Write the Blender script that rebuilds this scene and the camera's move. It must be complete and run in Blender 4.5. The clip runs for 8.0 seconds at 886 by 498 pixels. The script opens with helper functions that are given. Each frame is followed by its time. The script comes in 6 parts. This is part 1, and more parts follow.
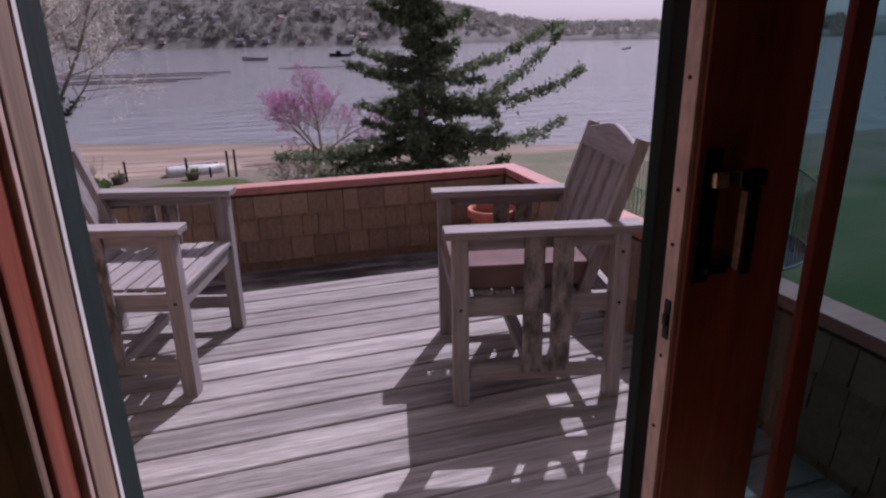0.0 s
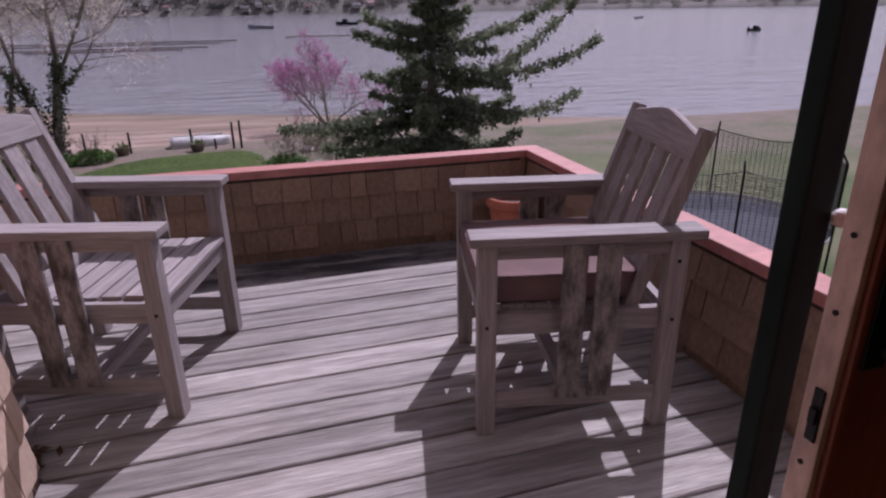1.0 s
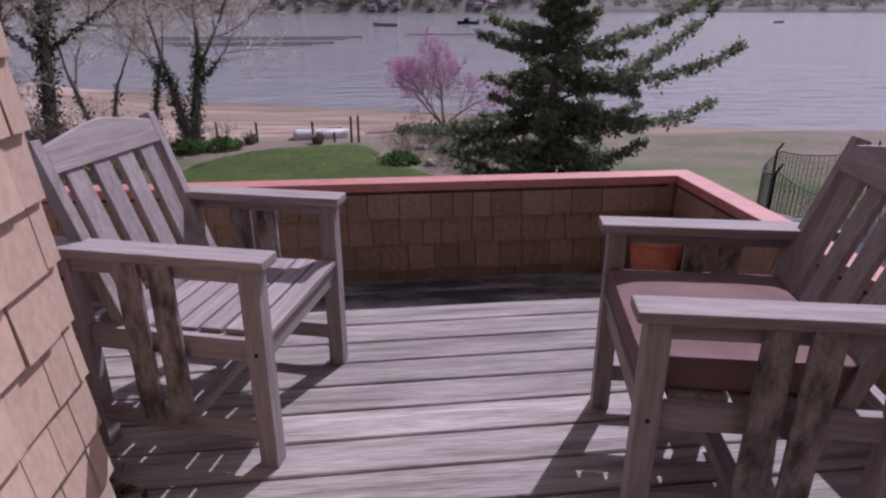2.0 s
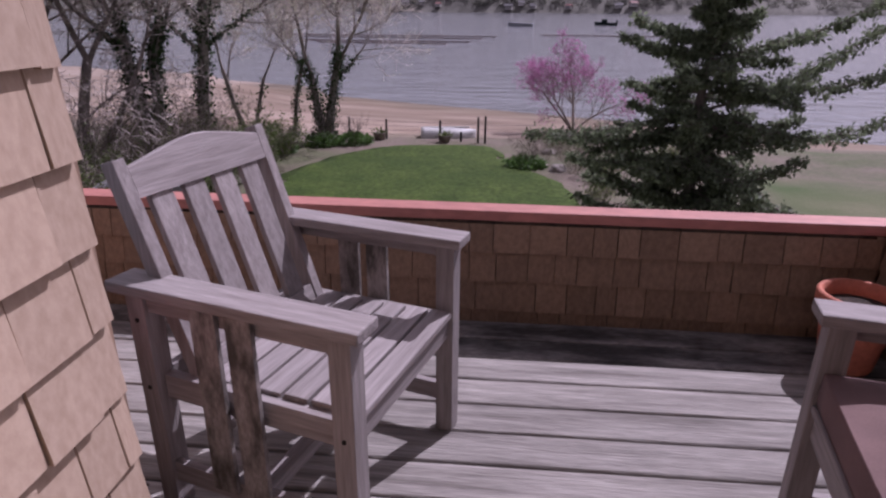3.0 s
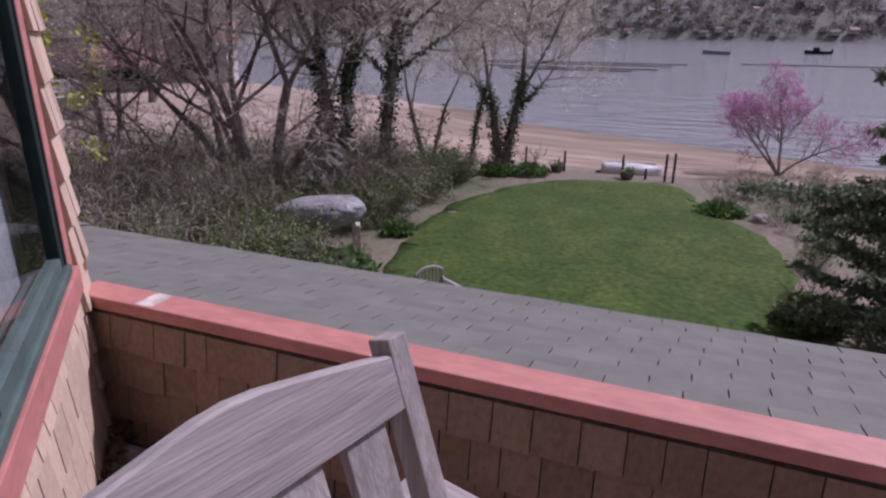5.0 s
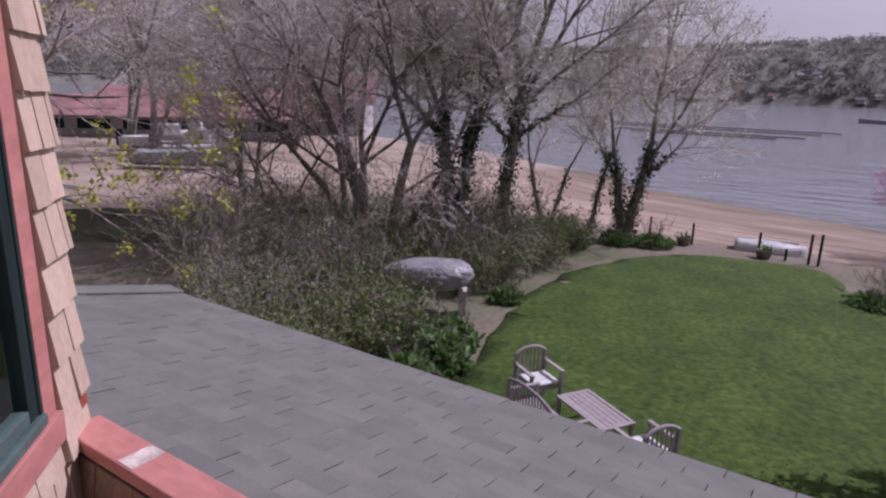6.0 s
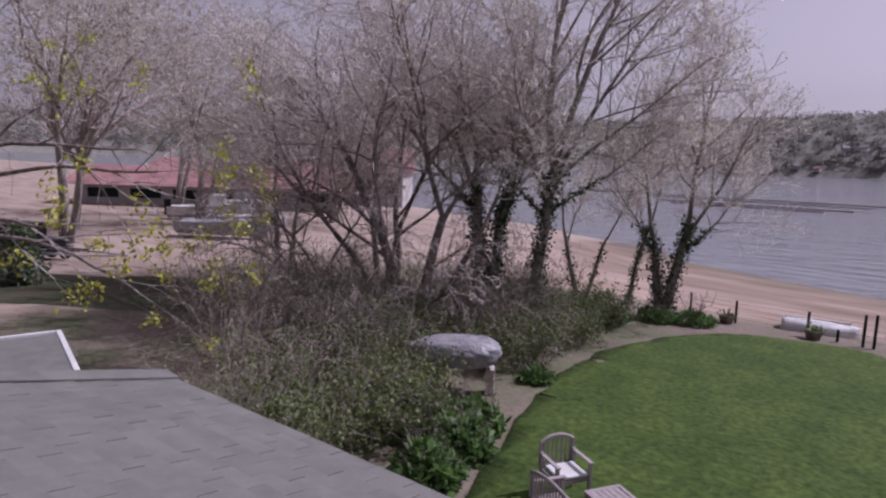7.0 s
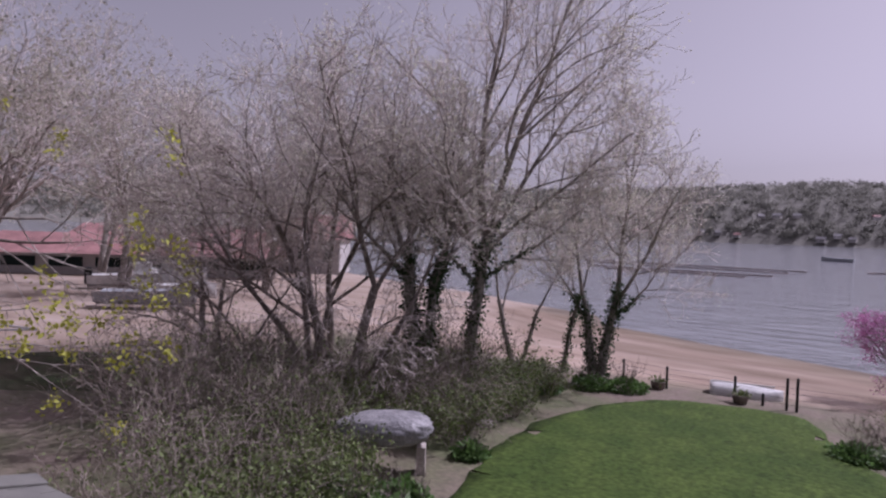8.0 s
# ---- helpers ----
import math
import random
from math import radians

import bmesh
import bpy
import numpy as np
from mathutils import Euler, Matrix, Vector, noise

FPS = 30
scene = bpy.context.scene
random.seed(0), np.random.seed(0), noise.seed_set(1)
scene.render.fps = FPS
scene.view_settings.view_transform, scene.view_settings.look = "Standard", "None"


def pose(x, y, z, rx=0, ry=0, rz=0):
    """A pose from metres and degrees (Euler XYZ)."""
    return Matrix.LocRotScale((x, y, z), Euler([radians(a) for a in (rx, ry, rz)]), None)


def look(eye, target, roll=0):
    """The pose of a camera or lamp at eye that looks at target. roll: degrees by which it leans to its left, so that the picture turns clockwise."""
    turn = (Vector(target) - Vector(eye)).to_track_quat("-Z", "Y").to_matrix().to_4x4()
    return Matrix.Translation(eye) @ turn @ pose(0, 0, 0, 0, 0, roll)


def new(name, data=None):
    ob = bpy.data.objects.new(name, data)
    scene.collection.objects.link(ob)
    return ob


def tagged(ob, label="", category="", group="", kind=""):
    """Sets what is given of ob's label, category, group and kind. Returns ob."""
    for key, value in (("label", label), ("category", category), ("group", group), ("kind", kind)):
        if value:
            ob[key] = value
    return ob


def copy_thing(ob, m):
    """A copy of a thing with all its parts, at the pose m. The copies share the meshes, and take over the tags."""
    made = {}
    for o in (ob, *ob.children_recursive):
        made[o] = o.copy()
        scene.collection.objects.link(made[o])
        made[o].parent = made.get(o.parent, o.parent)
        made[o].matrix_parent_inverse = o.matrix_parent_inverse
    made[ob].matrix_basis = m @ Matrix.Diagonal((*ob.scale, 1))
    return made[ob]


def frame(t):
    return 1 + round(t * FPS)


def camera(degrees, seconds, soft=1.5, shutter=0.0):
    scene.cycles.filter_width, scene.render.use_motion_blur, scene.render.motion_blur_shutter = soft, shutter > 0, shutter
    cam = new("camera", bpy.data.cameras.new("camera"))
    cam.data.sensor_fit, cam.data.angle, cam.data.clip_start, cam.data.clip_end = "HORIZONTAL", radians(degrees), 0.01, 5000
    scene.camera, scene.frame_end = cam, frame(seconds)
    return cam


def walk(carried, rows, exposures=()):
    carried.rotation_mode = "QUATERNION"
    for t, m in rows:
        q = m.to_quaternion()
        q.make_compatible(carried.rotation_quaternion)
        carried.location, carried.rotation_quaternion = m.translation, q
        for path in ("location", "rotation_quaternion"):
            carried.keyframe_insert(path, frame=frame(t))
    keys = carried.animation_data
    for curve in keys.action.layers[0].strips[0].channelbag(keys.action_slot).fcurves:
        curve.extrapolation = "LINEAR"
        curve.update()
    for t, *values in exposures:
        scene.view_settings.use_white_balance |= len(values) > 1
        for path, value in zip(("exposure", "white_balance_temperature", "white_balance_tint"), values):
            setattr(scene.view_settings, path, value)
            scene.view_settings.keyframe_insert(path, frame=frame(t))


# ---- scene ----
cam = camera(70.8, 8.0, 2.4)
PATH = [
    (0, (0.242, -0.007, 1.281), (0.775, 1.812, 0.641), -1.1),
    (0.5, (0.291, 0.176, 1.266), (0.82, 1.976, 0.574), -1.1),
    (1, (0.29, 0.334, 1.277), (0.793, 2.129, 0.553), -0.9),
    (1.5, (0.274, 0.516, 1.284), (0.635, 2.346, 0.561), -0.5),
    (3, (0.225, 1.163, 1.286), (0.032, 3.018, 0.563), 0.4),
    (3.5, (0.143, 1.424, 1.257), (-0.209, 3.255, 0.535), 0.6),
    (4, (-0.011, 1.746, 1.26), (-0.415, 3.567, 0.539), 0.6),
    (4.5, (-0.12, 1.998, 1.303), (-0.594, 3.806, 0.59), 0.4),
    (5, (-0.183, 2.295, 1.352), (-0.887, 4.048, 0.695), 0.5),
    (6.3, (-0.244, 2.993, 1.557), (-1.36, 4.595, 1.123), 1.9),
    (6.5, (-0.244, 3.067, 1.562), (-1.386, 4.662, 1.174), 1.9),
    (7, (-0.19, 3.266, 1.627), (-1.382, 4.847, 1.344), 1.8),
    (7.5, (-0.162, 3.423, 1.704), (-1.359, 5.016, 1.527), 2.0),
    (8, (-0.137, 3.591, 1.732), (-1.186, 5.292, 1.665), 1.9),
]
walk(cam, [(t, look(eye, target, roll)) for t, eye, target, roll in PATH], exposures=[(0.0, 0.10, 5550, 33.0), (3.0, 0.10, 5550, 33.0), (5.0, 0.10, 5500, 31.0), (8.0, 0.10, 5500, 31.0)])

scene.world = bpy.data.worlds.new("sky")
scene.world.use_nodes = True
SUN_EL, SUN_AZ = radians(49.3), radians(36.0)


def build_world():
    nt = scene.world.node_tree
    sky = nt.nodes.new("ShaderNodeTexSky")
    sky.sky_type, sky.sun_disc = "NISHITA", False
    sky.sun_elevation, sky.sun_rotation = SUN_EL, SUN_AZ
    sky.air_density, sky.dust_density, sky.ozone_density = 1.0, 2.2, 1.0
    bg = nt.nodes["Background"]
    bg.inputs["Strength"].default_value = 0.076
    haze = nt.nodes.new("ShaderNodeHueSaturation")
    haze.inputs["Saturation"].default_value = 0.16
    nt.links.new(sky.outputs[0], haze.inputs["Color"])
    warm = nt.nodes.new("ShaderNodeMixRGB")
    warm.blend_type = "MULTIPLY"
    warm.inputs[0].default_value = 1.0
    warm.inputs[2].default_value = (0.99, 0.88, 0.85, 1)
    nt.links.new(haze.outputs[0], warm.inputs[1])
    nt.links.new(warm.outputs[0], bg.inputs["Color"])


build_world()
sun = new("sun", bpy.data.lights.new("sun", "SUN"))
sun.data.energy, sun.data.angle, sun.data.color = 3.9, radians(0.6), (1.0, 0.93, 0.86)
sun_way = Vector((math.sin(SUN_AZ) * math.cos(SUN_EL), math.cos(SUN_AZ) * math.cos(SUN_EL), math.sin(SUN_EL)))
sun.matrix_world = look(sun_way * 60, (0, 0, 0))


# ---- materials ----
def mat(name, base, rough=0.7, var=0.25, scale=(8.0, 8.0, 8.0), fine=60.0, bump=0.2, second=None, metal=0.0, per=0.0, island=0.0,
        spec=0.4, space="Object", bump_dist=0.01, blend=(0.35, 0.65)):
    """A procedural surface: base colour broken up by a coarse and a fine noise, with relief."""
    m = bpy.data.materials.new(name)
    m.use_nodes = True
    nt = m.node_tree
    b = nt.nodes["Principled BSDF"]
    b.inputs["Roughness"].default_value = rough
    b.inputs["Metallic"].default_value = metal
    b.inputs["Specular IOR Level"].default_value = spec
    tc = nt.nodes.new("ShaderNodeTexCoord")
    mp = nt.nodes.new("ShaderNodeMapping")
    mp.inputs["Scale"].default_value = scale
    if space == "World":
        geo = nt.nodes.new("ShaderNodeNewGeometry")
        nt.links.new(geo.outputs["Position"], mp.inputs["Vector"])
    else:
        nt.links.new(tc.outputs["Object"], mp.inputs["Vector"])
    info = nt.nodes.new("ShaderNodeObjectInfo")
    shift = nt.nodes.new("ShaderNodeVectorMath")
    shift.operation = "MULTIPLY_ADD"
    nt.links.new(info.outputs["Random"], shift.inputs[0])
    shift.inputs[1].default_value = (17.0, 31.0, 23.0)
    nt.links.new(mp.outputs[0], shift.inputs[2])
    n1 = nt.nodes.new("ShaderNodeTexNoise")
    n1.inputs["Scale"].default_value = 1.0
    n1.inputs["Detail"].default_value = 5.0
    n1.inputs["Roughness"].default_value = 0.6
    n2 = nt.nodes.new("ShaderNodeTexNoise")
    n2.inputs["Scale"].default_value = fine / max(scale)
    n2.inputs["Detail"].default_value = 4.0
    for n in (n1, n2):
        nt.links.new(shift.outputs[0], n.inputs["Vector"])
    ramp = nt.nodes.new("ShaderNodeValToRGB")
    lo = second or tuple(c * (1 - var * 1.6) for c in base)
    hi = base if second else tuple(min(1, c * (1 + var)) for c in base)
    ramp.color_ramp.elements[0].color = (*lo, 1)
    ramp.color_ramp.elements[1].color = (*hi, 1)
    ramp.color_ramp.elements[0].position, ramp.color_ramp.elements[1].position = blend
    nt.links.new(n1.outputs["Fac"], ramp.inputs[0])
    hsv = nt.nodes.new("ShaderNodeHueSaturation")
    nt.links.new(ramp.outputs[0], hsv.inputs["Color"])
    mr = nt.nodes.new("ShaderNodeMapRange")
    mr.inputs[1].default_value, mr.inputs[2].default_value = 0.3, 0.7
    mr.inputs[3].default_value, mr.inputs[4].default_value = 1 - var, 1 + var
    nt.links.new(n2.outputs["Fac"], mr.inputs[0])
    value = mr.outputs[0]
    for source, amount in ((info.outputs["Random"], per), (None, island)):
        if not amount:
            continue
        if source is None:
            source = nt.nodes.new("ShaderNodeNewGeometry").outputs["Random Per Island"]
        r = nt.nodes.new("ShaderNodeMapRange")
        r.inputs[3].default_value, r.inputs[4].default_value = 1 - amount, 1 + amount
        nt.links.new(source, r.inputs[0])
        mul = nt.nodes.new("ShaderNodeMath")
        mul.operation = "MULTIPLY"
        nt.links.new(value, mul.inputs[0])
        nt.links.new(r.outputs[0], mul.inputs[1])
        value = mul.outputs[0]
    nt.links.new(value, hsv.inputs["Value"])
    nt.links.new(hsv.outputs[0], b.inputs["Base Color"])
    if bump:
        bp = nt.nodes.new("ShaderNodeBump")
        bp.inputs["Strength"].default_value, bp.inputs["Distance"].default_value = bump, bump_dist
        nt.links.new(n2.outputs["Fac"], bp.inputs["Height"])
        nt.links.new(bp.outputs[0], b.inputs["Normal"])
    return m


def leaf_mat(name, base, island=0.4, through_light=0.35):
    m = mat(name, base, 0.6, 0.15, (2, 2, 2), 9, 0, island=island)
    nt = m.node_tree
    b = nt.nodes["Principled BSDF"]
    tr = nt.nodes.new("ShaderNodeBsdfTranslucent")
    mix = nt.nodes.new("ShaderNodeMixShader")
    mix.inputs[0].default_value = through_light
    nt.links.new(b.inputs["Base Color"].links[0].from_socket, tr.inputs["Color"])
    nt.links.new(b.outputs[0], mix.inputs[1])
    nt.links.new(tr.outputs[0], mix.inputs[2])
    nt.links.new(mix.outputs[0], nt.nodes["Material Output"].inputs["Surface"])
    return m


DECK = mat("weathered_deck", (0.365, 0.335, 0.312), 0.8, 0.22, (1.6, 22, 22), 150, 0.9, (0.15, 0.132, 0.12), per=0.24, bump_dist=0.006, blend=(0.30, 0.66))
# mildew blotches on a board colour darkened for the parapet's shade
SHADEDMILDEW = mat("shaded_mildew_deck", (0.27, 0.25, 0.235), 0.8, 0.3, (2.0, 7, 7), 120, 0.9, (0.045, 0.042, 0.04), per=0.1, bump_dist=0.006, blend=(0.40, 0.62))
TEAK_RGB, TEAK_LOW = (0.325, 0.288, 0.284), (0.225, 0.195, 0.19)
TEAK = mat("silvered_teak_lengthwise", TEAK_RGB, 0.75, 0.13, (60, 4, 60), 220, 0.4, TEAK_LOW, per=0.10, bump_dist=0.004)
TEAKX = mat("silvered_teak_crosswise", TEAK_RGB, 0.75, 0.13, (4, 60, 60), 220, 0.4, TEAK_LOW, per=0.10, bump_dist=0.004)
TEAKZ = mat("silvered_teak_upright", TEAK_RGB, 0.75, 0.13, (60, 60, 4), 220, 0.4, TEAK_LOW, per=0.10, bump_dist=0.004)
LICHENTEAK = mat("lichen_spotted_teak", (0.30, 0.265, 0.25), 0.85, 0.2, (22, 22, 9), 160, 0.5, (0.075, 0.066, 0.058), per=0.1, bump_dist=0.004, blend=(0.38, 0.62))
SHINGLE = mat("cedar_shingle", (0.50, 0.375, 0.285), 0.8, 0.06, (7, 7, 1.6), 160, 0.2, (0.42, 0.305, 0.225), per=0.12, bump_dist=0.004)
# browner copy of the cedar shingle, the parapets' shade darkened into its colour
SHADEDSHINGLE = mat("shaded_brown_shingle", (0.27, 0.178, 0.12), 0.8, 0.08, (7, 7, 1.6), 160, 0.25, (0.195, 0.126, 0.084), per=0.15, bump_dist=0.004)
CAP = mat("salmon_paint", (0.46, 0.195, 0.165), 0.6, 0.12, (2.5, 6, 6), 40, 0.25, (0.37, 0.15, 0.128), bump_dist=0.004)
WORN = mat("bare_worn_patch", (0.5, 0.42, 0.38), 0.8, 0.2, (20, 20, 20), 90, 0.3)
REDWOOD = mat("red_stained_wood", (0.30, 0.075, 0.04), 0.45, 0.2, (20, 20, 2), 60, 0.15, (0.18, 0.045, 0.025))
TANWOOD = mat("bare_jamb_wood", (0.27, 0.18, 0.125), 0.6, 0.2, (20, 20, 2), 60, 0.2)
STRIPE = mat("worn_lock_edge", (0.62, 0.45, 0.38), 0.55, 0.2, (10, 10, 4), 60, 0.15)
GREENFRAME = mat("dark_green_frame", (0.014, 0.024, 0.022), 0.8, 0.15, (12, 12, 3), 50, 0.1, spec=0.15)
TEAL = mat("teal_paint", (0.068, 0.100, 0.092), 0.5, 0.12, (8, 8, 3), 40, 0.15)
WHITE = mat("white_strip", (0.72, 0.7, 0.67), 0.5, 0.08, (8, 8, 8), 40, 0.1)
PLASTER = mat("ochre_plaster", (0.42, 0.33, 0.2), 0.85, 0.08, (3, 3, 3), 30, 0.1)
BROWNFLOOR = mat("interior_oak", (0.3, 0.19, 0.1), 0.45, 0.15, (2, 14, 14), 60, 0.1)
BLACKMETAL = mat("black_metal", (0.012, 0.012, 0.013), 0.35, 0.2, (20, 20, 20), 90, 0.05, metal=0.6)
BRONZE = mat("worn_bronze", (0.20, 0.125, 0.085), 0.45, 0.2, (30, 30, 30), 120, 0.1, metal=0.4)
BRASS = mat("worn_brass", (0.62, 0.47, 0.3), 0.35, 0.15, (30, 30, 30), 120, 0.1, metal=0.8)
STEEL = mat("galvanised_steel", (0.55, 0.55, 0.56), 0.4, 0.15, (20, 20, 20), 90, 0.05, metal=0.8)
CUSHION = mat("brown_cushion_cloth", (0.17, 0.105, 0.10), 0.9, 0.1, (6, 6, 6), 300, 0.25, bump_dist=0.002)
TERRACOTTA = mat("terracotta", (0.48, 0.16, 0.10), 0.75, 0.12, (12, 12, 12), 60, 0.2)
# dark soil colour, also used for the shadow strips under the parapet caps
SOILSHADOW = mat("soil_and_cap_shadow", (0.045, 0.03, 0.022), 0.95, 0.3, (20, 20, 20), 80, 0.6)
ROOFING = mat("asphalt_roofing", (0.165, 0.161, 0.145), 0.92, 0.12, (3, 3, 3), 160, 0.35, (0.13, 0.128, 0.118), per=0.05, island=0.04, bump_dist=0.004, space="World", spec=0.2)
LEAFLITTER = mat("dead_leaves", (0.13, 0.075, 0.04), 0.9, 0.3, (30, 30, 30), 90, 0.3, island=0.5)
LAWN = mat("lawn_grass", (0.060, 0.090, 0.019), 0.95, 0.42, (0.7, 0.7, 0.7), 7, 0.5, (0.038, 0.064, 0.013), space="World", bump_dist=0.03, spec=0.15)
# rough grass with the shade of trees put into its dark colour
SHADEDGRASS = mat("shaded_rough_grass", (0.048, 0.060, 0.030), 0.95, 0.35, (0.7, 0.7, 0.7), 20, 0.6, (0.075, 0.062, 0.045), space="World", bump_dist=0.05, spec=0.1)
GRASS = leaf_mat("grass_blades", (0.075, 0.125, 0.020), 0.25, 0.5)
BARK = mat("grey_bark", (0.36, 0.315, 0.285), 0.9, 0.3, (7, 7, 1.6), 30, 0.6, (0.12, 0.1, 0.085), space="World", bump_dist=0.02)
DARKBARK = mat("dark_bark", (0.25, 0.205, 0.18), 0.9, 0.3, (7, 7, 1.6), 30, 0.6, (0.10, 0.084, 0.072), space="World", bump_dist=0.02)
BROWNTWIG = mat("brown_twigs", (0.50, 0.435, 0.41), 0.85, 0.2, (2, 2, 2), 20, 0, island=0.4)
SHRUBSTEM = mat("shrub_stems", (0.27, 0.225, 0.195), 0.85, 0.25, (2, 2, 2), 20, 0, island=0.4)
TWIG = mat("pale_twigs", (0.62, 0.555, 0.53), 0.85, 0.2, (2, 2, 2), 20, 0, island=0.35)
BUD = leaf_mat("willow_buds", (0.62, 0.61, 0.48), 0.3, 0.6)
FARBUD = leaf_mat("far_pale_buds", (0.40, 0.385, 0.31), 0.3, 0.6)
LIME = leaf_mat("young_lime_leaves", (0.42, 0.42, 0.06), 0.3)
IVY = leaf_mat("ivy_leaves", (0.035, 0.065, 0.022), 0.5)
SHRUBLEAF = leaf_mat("shrub_leaves", (0.14, 0.18, 0.06), 0.5)
NEEDLE = leaf_mat("spruce_needles", (0.175, 0.21, 0.125), 0.5, 0.42)
PINK = leaf_mat("redbud_blossom", (0.56, 0.24, 0.46), 0.3, 0.45)
LILY = leaf_mat("lily_leaves", (0.105, 0.185, 0.05), 0.35)
TARP = mat("grey_tarpaulin", (0.30, 0.29, 0.30), 0.42, 0.2, (3, 3, 3), 16, 0.9, (0.17, 0.165, 0.175), bump_dist=0.03)
CONCRETE = mat("concrete_block", (0.42, 0.37, 0.34), 0.9, 0.12, (6, 6, 6), 60, 0.4)
GREYPAINT = mat("grey_boards", (0.30, 0.31, 0.33), 0.7, 0.15, (6, 6, 6), 40, 0.2)
WHITEPAINT = mat("white_gloss", (0.58, 0.57, 0.56), 0.5, 0.08, (3, 3, 3), 30, 0.1)
NET = mat("black_net", (0.03, 0.03, 0.032), 0.8, 0.1, (5, 5, 5), 20, 0)
MAT_BLUE = mat("trampoline_mat", (0.06, 0.065, 0.08), 0.9, 0.1, (3, 3, 3), 60, 0.1)
HILL_BASE = mat("wooded_hill", (0.20, 0.19, 0.17), 0.95, 0.2, (0.02, 0.02, 0.02), 0.3, 0, (0.15, 0.145, 0.125), space="World", island=0.2)
HILL = leaf_mat("far_wood_crowns", (0.25, 0.245, 0.215), 0.18, 0.5)
CREAM = mat("cream_siding", (0.5, 0.47, 0.45), 0.8, 0.1, (0.5, 0.5, 0.5), 8, 0, per=0.3)
REDROOF = mat("red_metal_roof", (0.29, 0.15, 0.145), 0.75, 0.2, (0.5, 0.5, 0.5), 8, 0)
GREYROOF = mat("grey_house_roof", (0.16, 0.15, 0.16), 0.8, 0.15, (0.5, 0.5, 0.5), 8, 0, per=0.3)
FLOAT = mat("wet_dock_timber", (0.25, 0.175, 0.16), 0.7, 0.25, (0.4, 3, 3), 20, 0.2)
RUBBER = mat("tyre_rubber", (0.02, 0.02, 0.021), 0.8, 0.15, (20, 20, 20), 60, 0.1)
BOULDER = mat("field_stone", (0.34, 0.30, 0.28), 0.9, 0.2, (4, 4, 4), 30, 0.5)


def glass_mat(name, tint=(0.92, 0.95, 0.94)):
    m = bpy.data.materials.new(name)
    m.use_nodes = True
    nt = m.node_tree
    g = nt.nodes.new("ShaderNodeBsdfGlossy")
    g.inputs["Roughness"].default_value = 0.02
    tr = nt.nodes.new("ShaderNodeBsdfTransparent")
    tr.inputs["Color"].default_value = (*tint, 1)
    fr = nt.nodes.new("ShaderNodeFresnel")
    fr.inputs["IOR"].default_value = 1.5
    mix = nt.nodes.new("ShaderNodeMixShader")
    nt.links.new(fr.outputs[0], mix.inputs[0])
    nt.links.new(tr.outputs[0], mix.inputs[1])
    nt.links.new(g.outputs[0], mix.inputs[2])
    nt.links.new(mix.outputs[0], nt.nodes["Material Output"].inputs["Surface"])
    return m


GLASS = glass_mat("window_glass")
TINTGLASS = glass_mat("door_glass", (0.17, 0.30, 0.31))


def water_mat():
    m = bpy.data.materials.new("bay_water")
    m.use_nodes = True
    nt = m.node_tree
    b = nt.nodes["Principled BSDF"]
    b.inputs["Base Color"].default_value = (0.20, 0.205, 0.215, 1)
    b.inputs["Roughness"].default_value = 0.09
    b.inputs["IOR"].default_value = 1.33
    geo = nt.nodes.new("ShaderNodeNewGeometry")
    last = None
    for size, stretch, height in ((0.16, 0.45, 0.30), (0.5, 0.4, 0.42), (1.9, 0.5, 0.12)):
        mp = nt.nodes.new("ShaderNodeMapping")
        mp.inputs["Scale"].default_value = (size * stretch, size, size)
        mp.inputs["Rotation"].default_value = (0, 0, 0.25)
        nt.links.new(geo.outputs["Position"], mp.inputs["Vector"])
        n = nt.nodes.new("ShaderNodeTexNoise")
        n.inputs["Scale"].default_value, n.inputs["Detail"].default_value = 1.0, 3.0
        nt.links.new(mp.outputs[0], n.inputs["Vector"])
        bp = nt.nodes.new("ShaderNodeBump")
        bp.inputs["Strength"].default_value, bp.inputs["Distance"].default_value = 1.0, height
        nt.links.new(n.outputs["Fac"], bp.inputs["Height"])
        if last:
            nt.links.new(last.outputs[0], bp.inputs["Normal"])
        last = bp
    nt.links.new(last.outputs[0], b.inputs["Normal"])
    return m


WATER = water_mat()


# ---- mesh helpers ----
def mesh_of(bm, name, material):
    me = bpy.data.meshes.new(name)
    bm.to_mesh(me)
    bm.free()
    me.materials.append(material)
    return me


def part(name, bm, material, parent=None, label=""):
    ob = new(name, mesh_of(bm, name, material))
    if parent is not None:
        ob.parent = parent
    if label:
        ob["label"] = label
    return ob


def box(bm, x0, x1, y0, y1, z0, z1, m=None, bevel=0.0):
    """A box between two corners, its edges eased by bevel."""
    c = Matrix.Translation(((x0 + x1) / 2, (y0 + y1) / 2, (z0 + z1) / 2)) @ Matrix.Diagonal((x1 - x0, y1 - y0, z1 - z0, 1))
    made = bmesh.ops.create_cube(bm, size=1.0, matrix=(m @ c) if m else c)
    if bevel:
        edges = {e for v in made["verts"] for e in v.link_edges}
        bmesh.ops.bevel(bm, geom=list(edges), offset=bevel, segments=2, profile=0.6, affect="EDGES")
    return bm


def boxes(*rows, bevel=0.0, m=None):
    bm = bmesh.new()
    for r in rows:
        box(bm, *r, m=m, bevel=bevel)
    return bm


